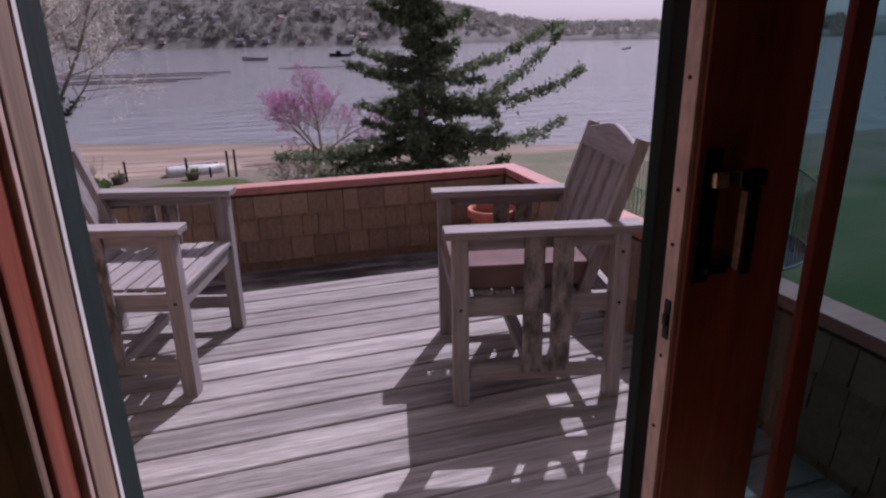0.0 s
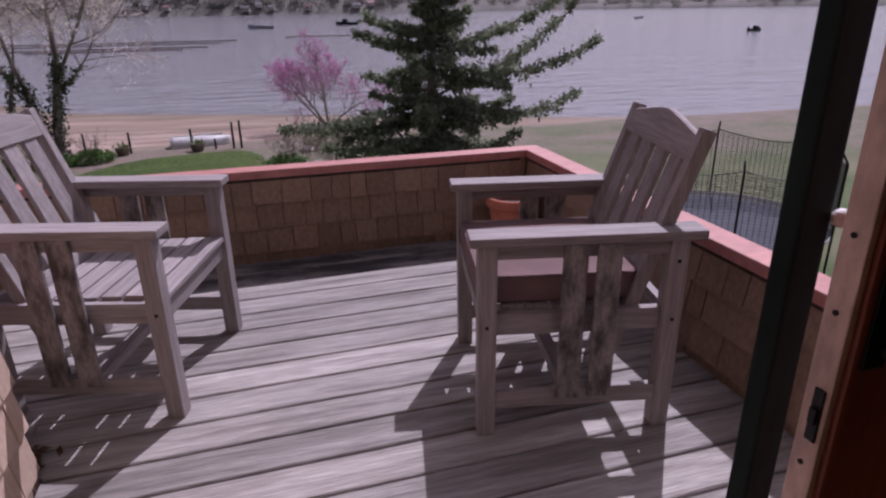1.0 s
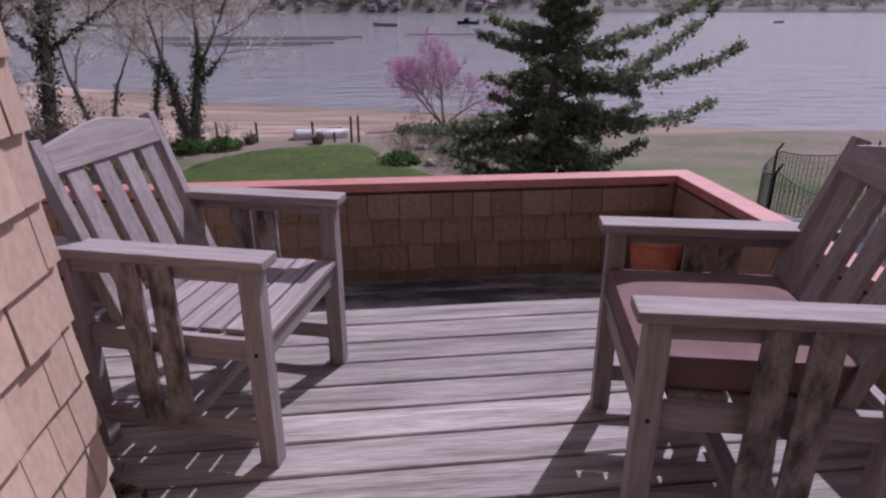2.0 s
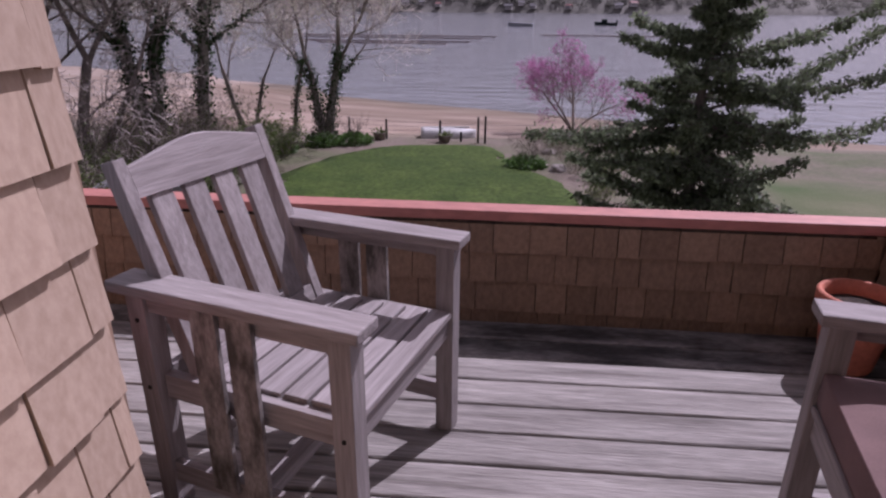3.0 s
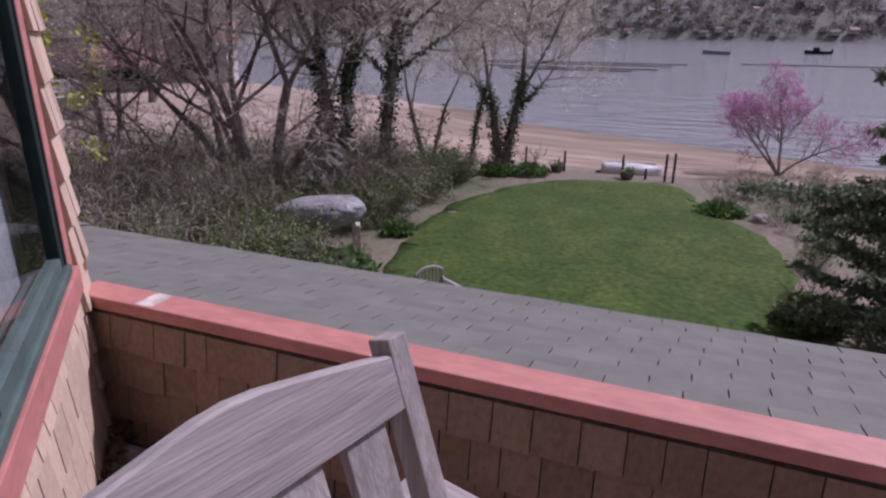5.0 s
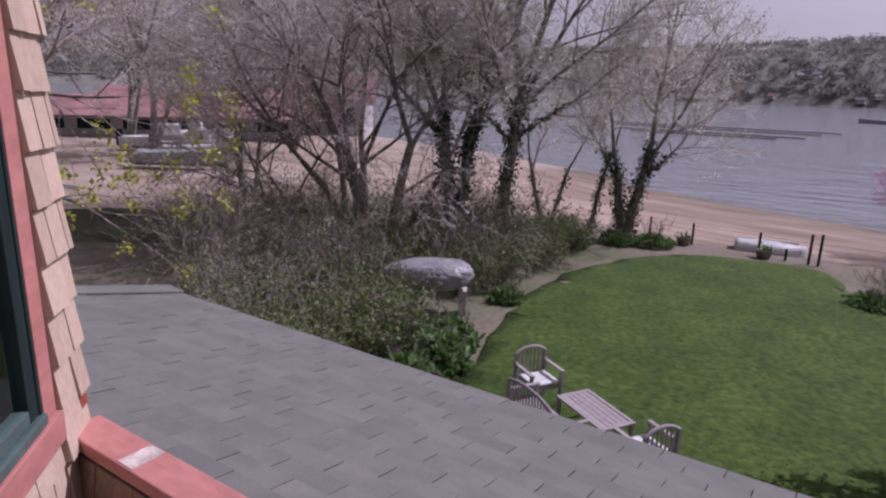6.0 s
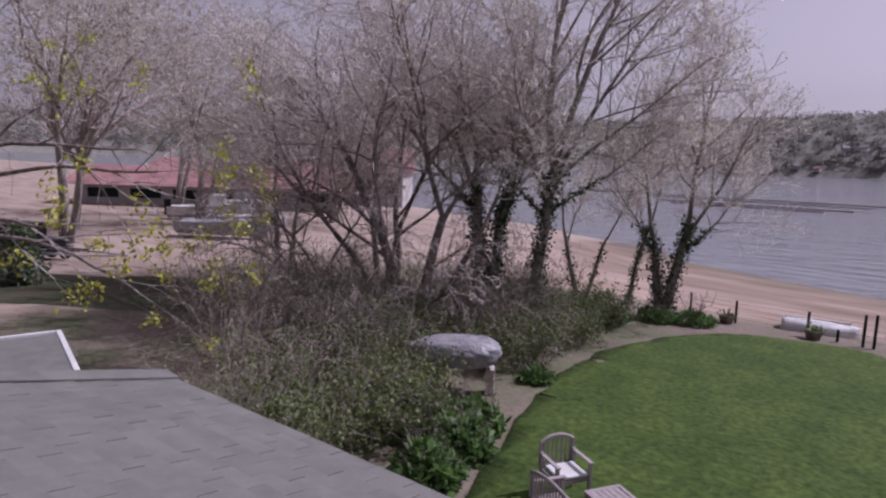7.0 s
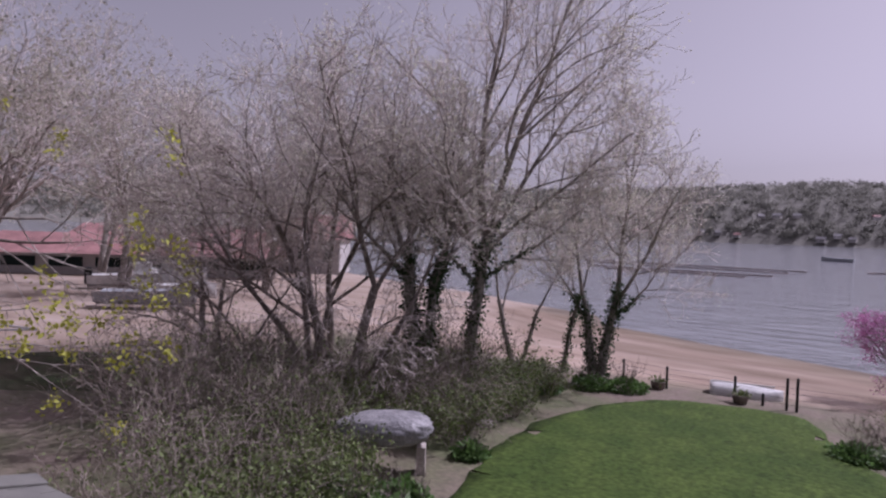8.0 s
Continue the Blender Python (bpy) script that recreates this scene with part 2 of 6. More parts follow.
def prism(outline, z0, z1):
    """An upright solid over a plan outline."""
    bm = bmesh.new()
    low = [bm.verts.new((x, y, z0)) for x, y in outline]
    high = [bm.verts.new((x, y, z1)) for x, y in outline]
    n = len(outline)
    for i in range(n):
        bm.faces.new((low[i], low[(i + 1) % n], high[(i + 1) % n], high[i]))
    bm.faces.new(list(reversed(low)))
    bm.faces.new(high)
    bmesh.ops.recalc_face_normals(bm, faces=bm.faces[:])
    return bm


def lathe(profile, sides=24):
    """A solid of revolution from (radius, height) pairs."""
    bm = bmesh.new()
    rings = [[bm.verts.new((r * math.cos(2 * math.pi * i / sides), r * math.sin(2 * math.pi * i / sides), z)) for i in range(sides)] for r, z in profile]
    for a, b in zip(rings, rings[1:]):
        for i in range(sides):
            bm.faces.new((a[i], a[(i + 1) % sides], b[(i + 1) % sides], b[i]))
    for f in bm.faces:
        f.smooth = True
    return bm


def empty(name, m, label, category, group="", kind=""):
    ob = new(name)
    ob.matrix_world = m
    ob.empty_display_size = 0.1
    return tagged(ob, label, category, group, kind)


def raw_mesh(name, verts, faces, material, smooth=False):
    me = bpy.data.meshes.new(name)
    me.from_pydata(verts, [], faces)
    me.materials.append(material)
    if smooth:
        me.polygons.foreach_set("use_smooth", [True] * len(me.polygons))
    return me


def tubes(segs, sides):
    """Vertices and faces of tapered tubes, one for each (p0, p1, r0, r1)."""
    if not segs:
        return [], []
    a = np.array([s[0] for s in segs], float)
    b = np.array([s[1] for s in segs], float)
    ra = np.array([s[2] for s in segs], float)
    rb = np.array([s[3] for s in segs], float)
    d = b - a
    d /= np.linalg.norm(d, axis=1, keepdims=True) + 1e-9
    ref = np.where(np.abs(d[:, 2:3]) > 0.9, [[1.0, 0, 0]], [[0, 0, 1.0]])
    u = np.cross(d, ref)
    u /= np.linalg.norm(u, axis=1, keepdims=True) + 1e-9
    v = np.cross(d, u)
    rings = []
    for p, r in ((a, ra), (b, rb)):
        for k in range(sides):
            t = 2 * math.pi * k / sides
            rings.append(p + r[:, None] * (math.cos(t) * u + math.sin(t) * v))
    verts = np.stack(rings, 1).reshape(-1, 3)
    base = np.arange(len(segs)) * 2 * sides
    faces = []
    for k in range(sides):
        k2 = (k + 1) % sides
        faces.append(np.stack([base + k, base + k2, base + sides + k2, base + sides + k], 1))
    return verts.tolist(), np.concatenate(faces).tolist()


def flakes(points, size, rng, long=1.6, droop=0.0):
    """Small bent leaves of four corners at the points."""
    n = len(points)
    p = np.array(points, float)
    d = rng.normal(size=(n, 3))
    d[:, 2] -= droop
    d /= np.linalg.norm(d, axis=1, keepdims=True)
    e = np.cross(d, rng.normal(size=(n, 3)))
    e /= np.linalg.norm(e, axis=1, keepdims=True) + 1e-9
    s = size * rng.uniform(0.6, 1.4, (n, 1))
    verts = np.stack([p, p + d * s * long * 0.5 + e * s * 0.5, p + d * s * long, p + d * s * long * 0.5 - e * s * 0.5], 1).reshape(-1, 3)
    faces = np.arange(4 * n).reshape(-1, 4)
    return verts.tolist(), faces.tolist()


# ---- the large structure ----
DOOR_Y = 0.94
W1X, W1END = -0.477, 2.086
W2A = Vector((W1X, W1END, 0))
W2_TURN = 45.0
W2D = Vector((-math.sin(radians(W2_TURN)), math.cos(radians(W2_TURN)), 0))
W2N = Vector((math.cos(radians(W2_TURN)), math.sin(radians(W2_TURN)), 0))
W2LEN = 2.335


def right_x(y):
    """The outer edge of the cap on the right parapet."""
    return 1.845 + 0.02 * (3.77 - y)


def shore_y(x):
    return 46.8 - 0.44 * x if x > -8 else 50.3 - 0.42 * (x + 8)


def height(x, y):
    """The lie of the land."""
    if y < 12:
        z = -3.62
    else:
        z = -3.62 - 0.044 * min(y - 12, 18)
    s = shore_y(x)
    if y > 29:
        k = min(1.0, (y - 29) / max(4.0, s - 29))
        z = -4.37 - 1.27 * k - 0.10 * max(0.0, min(y - s, 30))
    if x < -15:
        k = min(1.0, (-15 - x) / 10)
        z = z * (1 - k) + k * max(z, -3.8 - 0.012 * max(0.0, y - 18))
        if y > s - 4:
            z = min(z, -5.3 - 0.08 * (y - s))
    z += 0.10 * noise.noise(Vector((x * 0.12, y * 0.12, 0))) * (1 if y < s - 3 else 0.3)
    return z


def build_ground():
    def axis(lo, hi, inner_lo, inner_hi, step):
        a = list(np.arange(inner_lo, inner_hi, step))
        v, s = inner_hi, step
        while v < hi:
            a.append(v)
            s *= 1.35
            v += s
        a.append(hi)
        v, s, low = inner_lo, step, []
        while v > lo:
            s *= 1.35
            v -= s
            low.append(max(v, lo))
        return sorted(set(low)) + a
    xs, ys = axis(-2500, 2500, -40, 34, 0.8), axis(-400, 2600, -6, 60, 0.8)
    verts = [(x, y, height(x, y) if y < 140 else -14.0) for y in ys for x in xs]
    n = len(xs)
    faces = [(j * n + i, j * n + i + 1, (j + 1) * n + i + 1, (j + 1) * n + i) for j in range(len(ys) - 1) for i in range(n - 1)]
    ob = new("ground", raw_mesh("ground", verts, faces, EARTH_ALL, True))
    tagged(ob, "sandy beach and garden earth sloping down to the water", "ground", kind="structure")


def earth_material():
    """Sand along the shore, pale gravel by the landing, brown mulch and sparse weeds elsewhere, by place."""
    m = mat("shore_and_garden", (0.18, 0.138, 0.115), 0.95, 0.22, (0.35, 0.35, 0.35), 7, 0.6, (0.095, 0.105, 0.05), space="World", bump_dist=0.04)
    nt = m.node_tree
    b = nt.nodes["Principled BSDF"]
    mulch = b.inputs["Base Color"].links[0].from_socket
    geo = nt.nodes.new("ShaderNodeNewGeometry")
    sep = nt.nodes.new("ShaderNodeSeparateXYZ")
    nt.links.new(geo.outputs["Position"], sep.inputs[0])
    big = nt.nodes.new("ShaderNodeTexNoise")
    big.inputs["Scale"].default_value, big.inputs["Detail"].default_value = 0.22, 6
    nt.links.new(geo.outputs["Position"], big.inputs["Vector"])
    streak = nt.nodes.new("ShaderNodeMapping")
    streak.inputs["Scale"].default_value = (0.16, 0.55, 1)
    streak.inputs["Rotation"].default_value = (0, 0, 0.41)
    nt.links.new(geo.outputs["Position"], streak.inputs["Vector"])
    band = nt.nodes.new("ShaderNodeTexNoise")
    band.inputs["Scale"].default_value, band.inputs["Detail"].default_value = 1.0, 6
    nt.links.new(streak.outputs[0], band.inputs["Vector"])
    sand = nt.nodes.new("ShaderNodeValToRGB")
    cr = sand.color_ramp
    cr.elements[0].position, cr.elements[0].color = 0.30, (0.20, 0.145, 0.112, 1)
    cr.elements[1].position, cr.elements[1].color = 0.66, (0.36, 0.29, 0.245, 1)
    e = cr.elements.new(0.46)
    e.color = (0.28, 0.215, 0.17, 1)
    nt.links.new(band.outputs["Fac"], sand.inputs[0])

    def step(value, lo, hi, wobble):
        add = nt.nodes.new("ShaderNodeMath")
        add.operation = "MULTIPLY_ADD"
        nt.links.new(big.outputs["Fac"], add.inputs[0])
        add.inputs[1].default_value = wobble
        nt.links.new(value, add.inputs[2])
        r = nt.nodes.new("ShaderNodeMapRange")
        r.inputs[1].default_value, r.inputs[2].default_value = lo + wobble / 2, hi + wobble / 2
        nt.links.new(add.outputs[0], r.inputs[0])
        return r.outputs[0]

    def mixed(fac, a, c):
        mx = nt.nodes.new("ShaderNodeMix")
        mx.data_type = "RGBA"
        nt.links.new(fac, mx.inputs[0])
        nt.links.new(a, mx.inputs[6])
        nt.links.new(c, mx.inputs[7])
        return mx.outputs[2]
    beach = step(sep.outputs["Y"], 30.0, 32.0, 3.0)
    neg = nt.nodes.new("ShaderNodeMath")
    neg.operation = "MULTIPLY"
    neg.inputs[1].default_value = -1
    nt.links.new(sep.outputs["X"], neg.inputs[0])
    gravel = step(neg.outputs[0], 21.0, 24.0, 7.0)
    east = step(sep.outputs["X"], 7.0, 8.5, 2.0)
    south = nt.nodes.new("ShaderNodeMath")
    south.operation = "MULTIPLY"
    nt.links.new(east, south.inputs[0])
    meadow = nt.nodes.new("ShaderNodeMath")
    meadow.operation = "SUBTRACT"
    meadow.inputs[0].default_value = 1
    slope = nt.nodes.new("ShaderNodeMath")
    slope.operation = "MULTIPLY_ADD"
    slope.inputs[1].default_value = 0.44
    nt.links.new(sep.outputs["X"], slope.inputs[0])
    nt.links.new(sep.outputs["Y"], slope.inputs[2])
    nt.links.new(step(slope.outputs[0], 25.0, 29.0, 4.0), meadow.inputs[1])
    nt.links.new(meadow.outputs[0], south.inputs[1])
    grass = nt.nodes.new("ShaderNodeValToRGB")
    grass.color_ramp.elements[0].position, grass.color_ramp.elements[0].color = 0.36, (0.055, 0.09, 0.022, 1)
    grass.color_ramp.elements[1].position, grass.color_ramp.elements[1].color = 0.68, (0.16, 0.15, 0.085, 1)
    nt.links.new(big.outputs["Fac"], grass.inputs[0])
    wet = nt.nodes.new("ShaderNodeValToRGB")
    wr = wet.color_ramp
    wr.elements[0].position, wr.elements[0].color = 0.0, (1.12, 1.08, 1.05, 1)
    wr.elements[1].position, wr.elements[1].color = 1.0, (0.42, 0.42, 0.38, 1)
    for pos, c in ((0.30, (1.0, 0.97, 0.95, 1)), (0.46, (0.66, 0.62, 0.56, 1)), (0.62, (0.86, 0.82, 0.78, 1)), (0.86, (0.64, 0.62, 0.54, 1))):
        wr.elements.new(pos).color = c
    nt.links.new(step(slope.outputs[0], 28.0, 46.5, 5.0), wet.inputs[0])
    shore = nt.nodes.new("ShaderNodeMixRGB")
    shore.blend_type = "MULTIPLY"
    shore.inputs[0].default_value = 1.0
    nt.links.new(sand.outputs[0], shore.inputs[1])
    nt.links.new(wet.outputs[0], shore.inputs[2])
    col = mixed(beach, mulch, shore.outputs[0])
    col = mixed(gravel, col, sand.outputs[0])
    col = mixed(south.outputs[0], col, grass.outputs[0])
    nt.links.new(col, b.inputs["Base Color"])
    return m


EARTH_ALL = earth_material()
build_ground()

water = new("water", raw_mesh("water", [(-2600, 20, -5.62), (2600, 20, -5.62), (2600, 2700, -5.62), (-2600, 2700, -5.62)], [(0, 1, 2, 3)], WATER))
tagged(water, "wide rippled grey-blue bay glittering under the sun", "water", kind="structure")

LAWN_EDGE = [(-4.9, 9.0), (-5.5, 11.6), (-6.6, 15.0), (-7.2, 18.0), (-7.4, 21.0), (-6.6, 24.5), (-5.2, 27.0), (-2.8, 28.2), (-0.6, 28.0), (0.1, 26.2),
             (0.5, 24.0), (1.9, 21.2), (2.4, 18.5), (2.2, 16.0), (2.0, 14.2), (2.5, 12.0), (2.8, 8.0), (2.8, 5.5), (-4.6, 5.5)]


def inside(x, y, poly):
    hit = False
    for (x0, y0), (x1, y1) in zip(poly, poly[1:] + poly[:1]):
        if (y0 > y) != (y1 > y) and x < (x1 - x0) * (y - y0) / (y1 - y0) + x0:
            hit = not hit
    return hit


def build_lawn():
    rng = np.random.default_rng(4)
    edge = []
    for (x0, y0), (x1, y1) in zip(LAWN_EDGE, LAWN_EDGE[1:] + LAWN_EDGE[:1]):
        n = max(2, int(math.hypot(x1 - x0, y1 - y0) / 0.3))
        edge += [(x0 + (x1 - x0) * i / n + rng.normal() * 0.05, y0 + (y1 - y0) * i / n + rng.normal() * 0.05) for i in range(n)]
    bm = bmesh.new()
    step = 0.6
    grid = {}
    for i in range(int(9 / step) + 18):
        for j in range(int(24 / step) + 2):
            grid[i, j] = (-8.0 + i * step, 5.2 + j * step)
    tops = {}

    def vert(x, y):
        key = (round(x, 4), round(y, 4))
        if key not in tops:
            tops[key] = bm.verts.new((x, y, height(x, y) + 0.035))
        return tops[key]
    for (i, j), (x, y) in grid.items():
        corners = [(x, y), (x + step, y), (x + step, y + step), (x, y + step)]
        if all(inside(a, b, LAWN_EDGE) for a, b in corners):
            bm.faces.new([vert(a, b) for a, b in corners])
    rim = [e for e in bm.edges if len(e.link_faces) == 1]
    # the rim reaches out to the true edge and turns down into the soil
    ring = {}
    for e in rim:
        for v in e.verts:
            if v not in ring:
                best = min(edge, key=lambda p: (p[0] - v.co.x) ** 2 + (p[1] - v.co.y) ** 2)
                ring[v] = (bm.verts.new((best[0], best[1], height(*best) + 0.03)), bm.verts.new((best[0], best[1], height(*best) - 0.05)))
    for e in rim:
        a, b = e.verts
        if (ring[a][0].co - ring[b][0].co).length > 1e-6:
            for quad in ((a, b, ring[b][0], ring[a][0]), (ring[a][0], ring[b][0], ring[b][1], ring[a][1])):
                try:
                    bm.faces.new(quad)
                except ValueError:
                    pass
    bmesh.ops.recalc_face_normals(bm, faces=bm.faces[:])
    for f in bm.faces:
        if f.normal.z < 0:
            f.normal_flip()
        f.smooth = True
    ob = part("lawn", bm, LAWN)
    tagged(ob, "mown green lawn with a rounded edge against the beds", "lawn", kind="structure")
    pts = []
    while len(pts) < 16000:
        x, y = rng.uniform(-8, 3), rng.uniform(6, 28.6)
        if inside(x, y, LAWN_EDGE) and rng.random() < (10.0 / max(8.0, y)) ** 0.7:
            pts.append((x, y, height(x, y) + 0.03))
    p = np.array(pts)
    n = len(p)
    a = rng.uniform(0, 2 * math.pi, n)
    w = np.stack([np.cos(a), np.sin(a), np.zeros(n)], 1) * rng.uniform(0.01, 0.022, (n, 1))
    tip = np.stack([rng.normal(0, 0.02, n), rng.normal(0, 0.02, n), rng.uniform(0.010, 0.022, n)], 1)
    verts = np.stack([p - w, p + w, p + tip], 1).reshape(-1, 3)
    ob = new("grass", raw_mesh("grass", verts.tolist(), np.arange(3 * n).reshape(-1, 3).tolist(), GRASS))
    tagged(ob, "short green grass blades over the lawn", "grass", kind="stuff")


build_lawn()


# ---- house walls ----
def structure(name, bm, material, label, category="wall"):
    return tagged(part(name, bm, material), label, category, kind="structure")


def build_house():
    # wall with the door opening; the opening runs from x -0.17 to 1.72
    structure("wall_door", boxes((W1X - 0.14, -0.021, 0.632, 0.955, -0.1, 2.6), (1.80, 2.05, 0.80, 0.96, -0.1, 2.6), (-0.021, 1.80, 0.80, 0.955, 2.08, 2.6)), PLASTER,
              "house wall with the opening of the sliding door")
    structure("wall_beside_door", boxes((W1X - 0.14, W1X - 0.012, 0.96, W1END + 0.03, -0.3, 2.6)), TANWOOD, "sheathed house wall under cedar shingles")
    # slanting wall with the window, in its own frame: u along it, v outward
    m = Matrix.Translation(W2A) @ Matrix.Rotation(radians(90 + W2_TURN), 4, "Z")
    def slab(u0, u1, z0, z1):
        return (u0, u1, 0.031, 0.14, z0, z1)
    structure("wall_window", boxes(slab(0.0, 0.13, -0.3, 2.6), slab(2.06, W2LEN, -3.6, 2.6), slab(0.13, 2.06, -0.3, 0.62), slab(0.13, 2.06, 2.05, 2.6), m=m), TANWOOD,
              "slanting house wall around the window, under cedar shingles")
    end = W2A + W2D * W2LEN
    part("corner_block", boxes((2.285, W2LEN + 0.004, -0.004, 0.011, 0.497, 0.60), m=m, bevel=0.003), REDWOOD, bpy.data.objects["wall_window"], "weathered brown corner block")
    part("flashing", boxes((-2.42, -2.12, 3.774, 3.80, 0.30, 0.42), bevel=0.003), REDWOOD, bpy.data.objects["wall_window"], "dark red flashing board")
    back = end - W2N * 3.2
    structure("wall_garden_side", boxes((0.13, 3.2, 0.002, 0.14, -3.7, 2.6), m=Matrix.Translation(end) @ Matrix.Rotation(radians(180 + W2_TURN), 4, "Z")), TANWOOD, "outer house wall away from the deck")
    structure("wall_west", boxes((back.x - 0.12, back.x, -4.0, back.y, -3.7, 2.6)), PLASTER, "plain room wall")
    structure("wall_south", boxes((back.x, 2.2, -4.12, -4.0, -3.7, 2.6)), PLASTER, "plain room wall")
    structure("wall_east", boxes((2.05, 2.17, -4.0, 0.96, -3.7, 2.6)), PLASTER, "plain room wall")
    structure("floor", boxes((back.x, 2.05, -4.0, 0.80, -0.12, -0.02)), BROWNFLOOR, "dark oak floor of the room", "floor")
    room = [(back.x, -4.0), (2.05, -4.0), (2.05, 0.8), (W1X, 0.8), (W1X - 0.1, W1END), (end.x - 0.05, end.y - 0.15), (back.x, back.y)]
    structure("floor_bay", prism([(W1X - 0.14, 0.8), (W1X - 0.14, W1END - 0.03), (end.x - 0.15, end.y - 0.20), (back.x, back.y), (back.x, 0.8)], -0.12, -0.02), BROWNFLOOR,
              "dark oak floor behind the window", "floor")
    structure("ceiling", prism(room, 2.6, 2.7), WHITEPAINT, "plain white ceiling", "ceiling")
    # lower storey under the deck
    structure("wall_lower", prism([(2.0, -4.0), (2.0, 5.3), (-4.9, 5.3), (-4.9, 2.2), (back.x, 2.0), (back.x, -4.0)], -3.7, -0.65), CREAM, "lower storey wall of the house")


build_house()


def sheet(a, b, h):
    """An upright pane over the line from a to b, facing the right-hand side of that line."""
    bm = bmesh.new()
    bm.faces.new([bm.verts.new(p) for p in (a, b, (b[0], b[1], b[2] + h), (a[0], a[1], a[2] + h))])
    return bm


def build_door():
    door = empty("door_1", pose(0.026, 0, 0), "open sliding glass door in a red stained wood frame with dark green weathered outer stiles", "door", kind="structure")
    y = DOOR_Y
    yl = y - 0.072
    # the reveal steps out towards the glass: casing, stop, pale edge, bare board, weather strip, outer stile
    part("outer_stile", boxes((-0.045, -0.010, yl - 0.075, yl + 0.015, -0.02, 2.08), bevel=0.003), GREENFRAME, door, "dark green outer stile")
    part("weather_strip", boxes((-0.045, -0.0105, yl - 0.091, yl - 0.0755, -0.02, 2.08), bevel=0.001), WHITE, door, "white weather strip")
    part("jamb_board", boxes((-0.045, -0.013, yl - 0.163, yl - 0.0915, -0.02, 2.08), bevel=0.003), TANWOOD, door, "bare wood jamb board")
    part("jamb_edge", boxes((-0.045, -0.016, yl - 0.178, yl - 0.1635, -0.02, 2.08), bevel=0.002), STRIPE, door, "pale worn jamb edge")
    part("inner_stop", boxes((-0.045, -0.024, yl - 0.237, yl - 0.1785, -0.02, 2.08), bevel=0.004), REDWOOD, door, "red stained stop")
    part("casing", boxes((-0.052, -0.0295, yl - 0.258, yl - 0.2375, -0.02, 2.08), bevel=0.005), TANWOOD, door, "worn brown casing edge")
    scr = part("screen_stile", boxes((0.775, 0.822, y - 0.035, y, -0.02, 2.06), bevel=0.004), GREENFRAME, door, "dark green screen stile")
    bm = bmesh.new()
    bmesh.ops.create_uvsphere(bm, u_segments=12, v_segments=8, radius=0.012, matrix=pose(0.826, y - 0.045, 1.03))
    part("knob", bm, WHITE, scr, "small white knob")
    part("screen_rail", boxes((0.822, 1.70, y - 0.03, y - 0.005, 0.0, 0.06), (0.822, 1.70, y - 0.03, y - 0.005, 2.0, 2.06), (1.64, 1.70, y - 0.029, y - 0.004, 0.06, 2.0), bevel=0.003), GREENFRAME, door)
    ly0, ly1 = y - 0.164, y - 0.120
    leaf = part("leaf", boxes((0.748, 0.945, ly0, ly1, 0.01, 2.05), bevel=0.004), REDWOOD, door, "red stained door stile")
    part("lock_edge", boxes((0.739, 0.749, ly0 + 0.008, ly1 - 0.002, 0.01, 2.05), bevel=0.002), STRIPE, leaf, "worn pale lock edge with screw holes")
    part("bottom_rail", boxes((0.945, 1.66, ly0 + 0.004, ly1 - 0.004, 0.01, 0.16), bevel=0.004), REDWOOD, leaf)
    part("top_rail", boxes((0.945, 1.66, ly0 + 0.004, ly1 - 0.004, 1.93, 2.05), bevel=0.004), REDWOOD, leaf)
    part("far_stile", boxes((1.58, 1.68, ly0, ly1, 0.16, 1.93), bevel=0.004), REDWOOD, leaf)
    part("glazing_bar", boxes((0.998, 1.040, ly0 - 0.004, ly0 + 0.014, 0.16, 1.93), bevel=0.004), REDWOOD, leaf, "red stained glazing bar")
    pane = part("pane", sheet((0.945, ly0 + 0.026, 0.16), (1.58, ly0 + 0.026, 0.16), 1.77), TINTGLASS, leaf, "tinted door glass")
    pane.visible_shadow = False
    for z in (0.45, 0.62, 0.76, 0.96, 1.05, 1.22, 1.36, 1.48):
        bm = bmesh.new()
        bmesh.ops.create_cone(bm, cap_ends=True, segments=10, radius1=0.0035, radius2=0.0035, depth=0.003, matrix=pose(0.7385, (ly0 + ly1) / 2 + 0.004, z, 0, 90, 0))
        part("screw", bm, BLACKMETAL, leaf)
    part("latch_plate", boxes((0.736, 0.7395, ly0 + 0.014, ly0 + 0.028, 0.795, 0.865), (0.732, 0.7395, ly0 + 0.016, ly0 + 0.026, 0.82, 0.84), bevel=0.001), BLACKMETAL, leaf, "black latch")
    handle = part("handle", boxes((0.758, 0.790, ly0 - 0.004, ly0 + 0.002, 0.90, 1.115), bevel=0.002), BLACKMETAL, leaf, "black handle plate")
    part("grip", boxes((0.808, 0.828, ly0 - 0.050, ly0 - 0.032, 0.925, 1.064), (0.788, 0.836, ly0 - 0.050, ly0 - 0.032, 1.065, 1.090), (0.790, 0.806, ly0 - 0.032, ly0 - 0.003, 1.066, 1.088), (0.810, 0.826, ly0 - 0.032, ly0 - 0.001, 0.926, 0.942), bevel=0.004), BLACKMETAL, handle, "dark bronze grip")
    part("worn_edge", boxes((0.803, 0.8085, ly0 - 0.048, ly0 - 0.034, 0.932, 1.058), bevel=0.002), BRONZE, handle, "bronze worn to bare metal")
    part("thumb_turn", boxes((0.762, 0.787, ly0 - 0.028, ly0 - 0.016, 1.060, 1.084), bevel=0.005), BRASS, handle, "worn brass thumb turn")
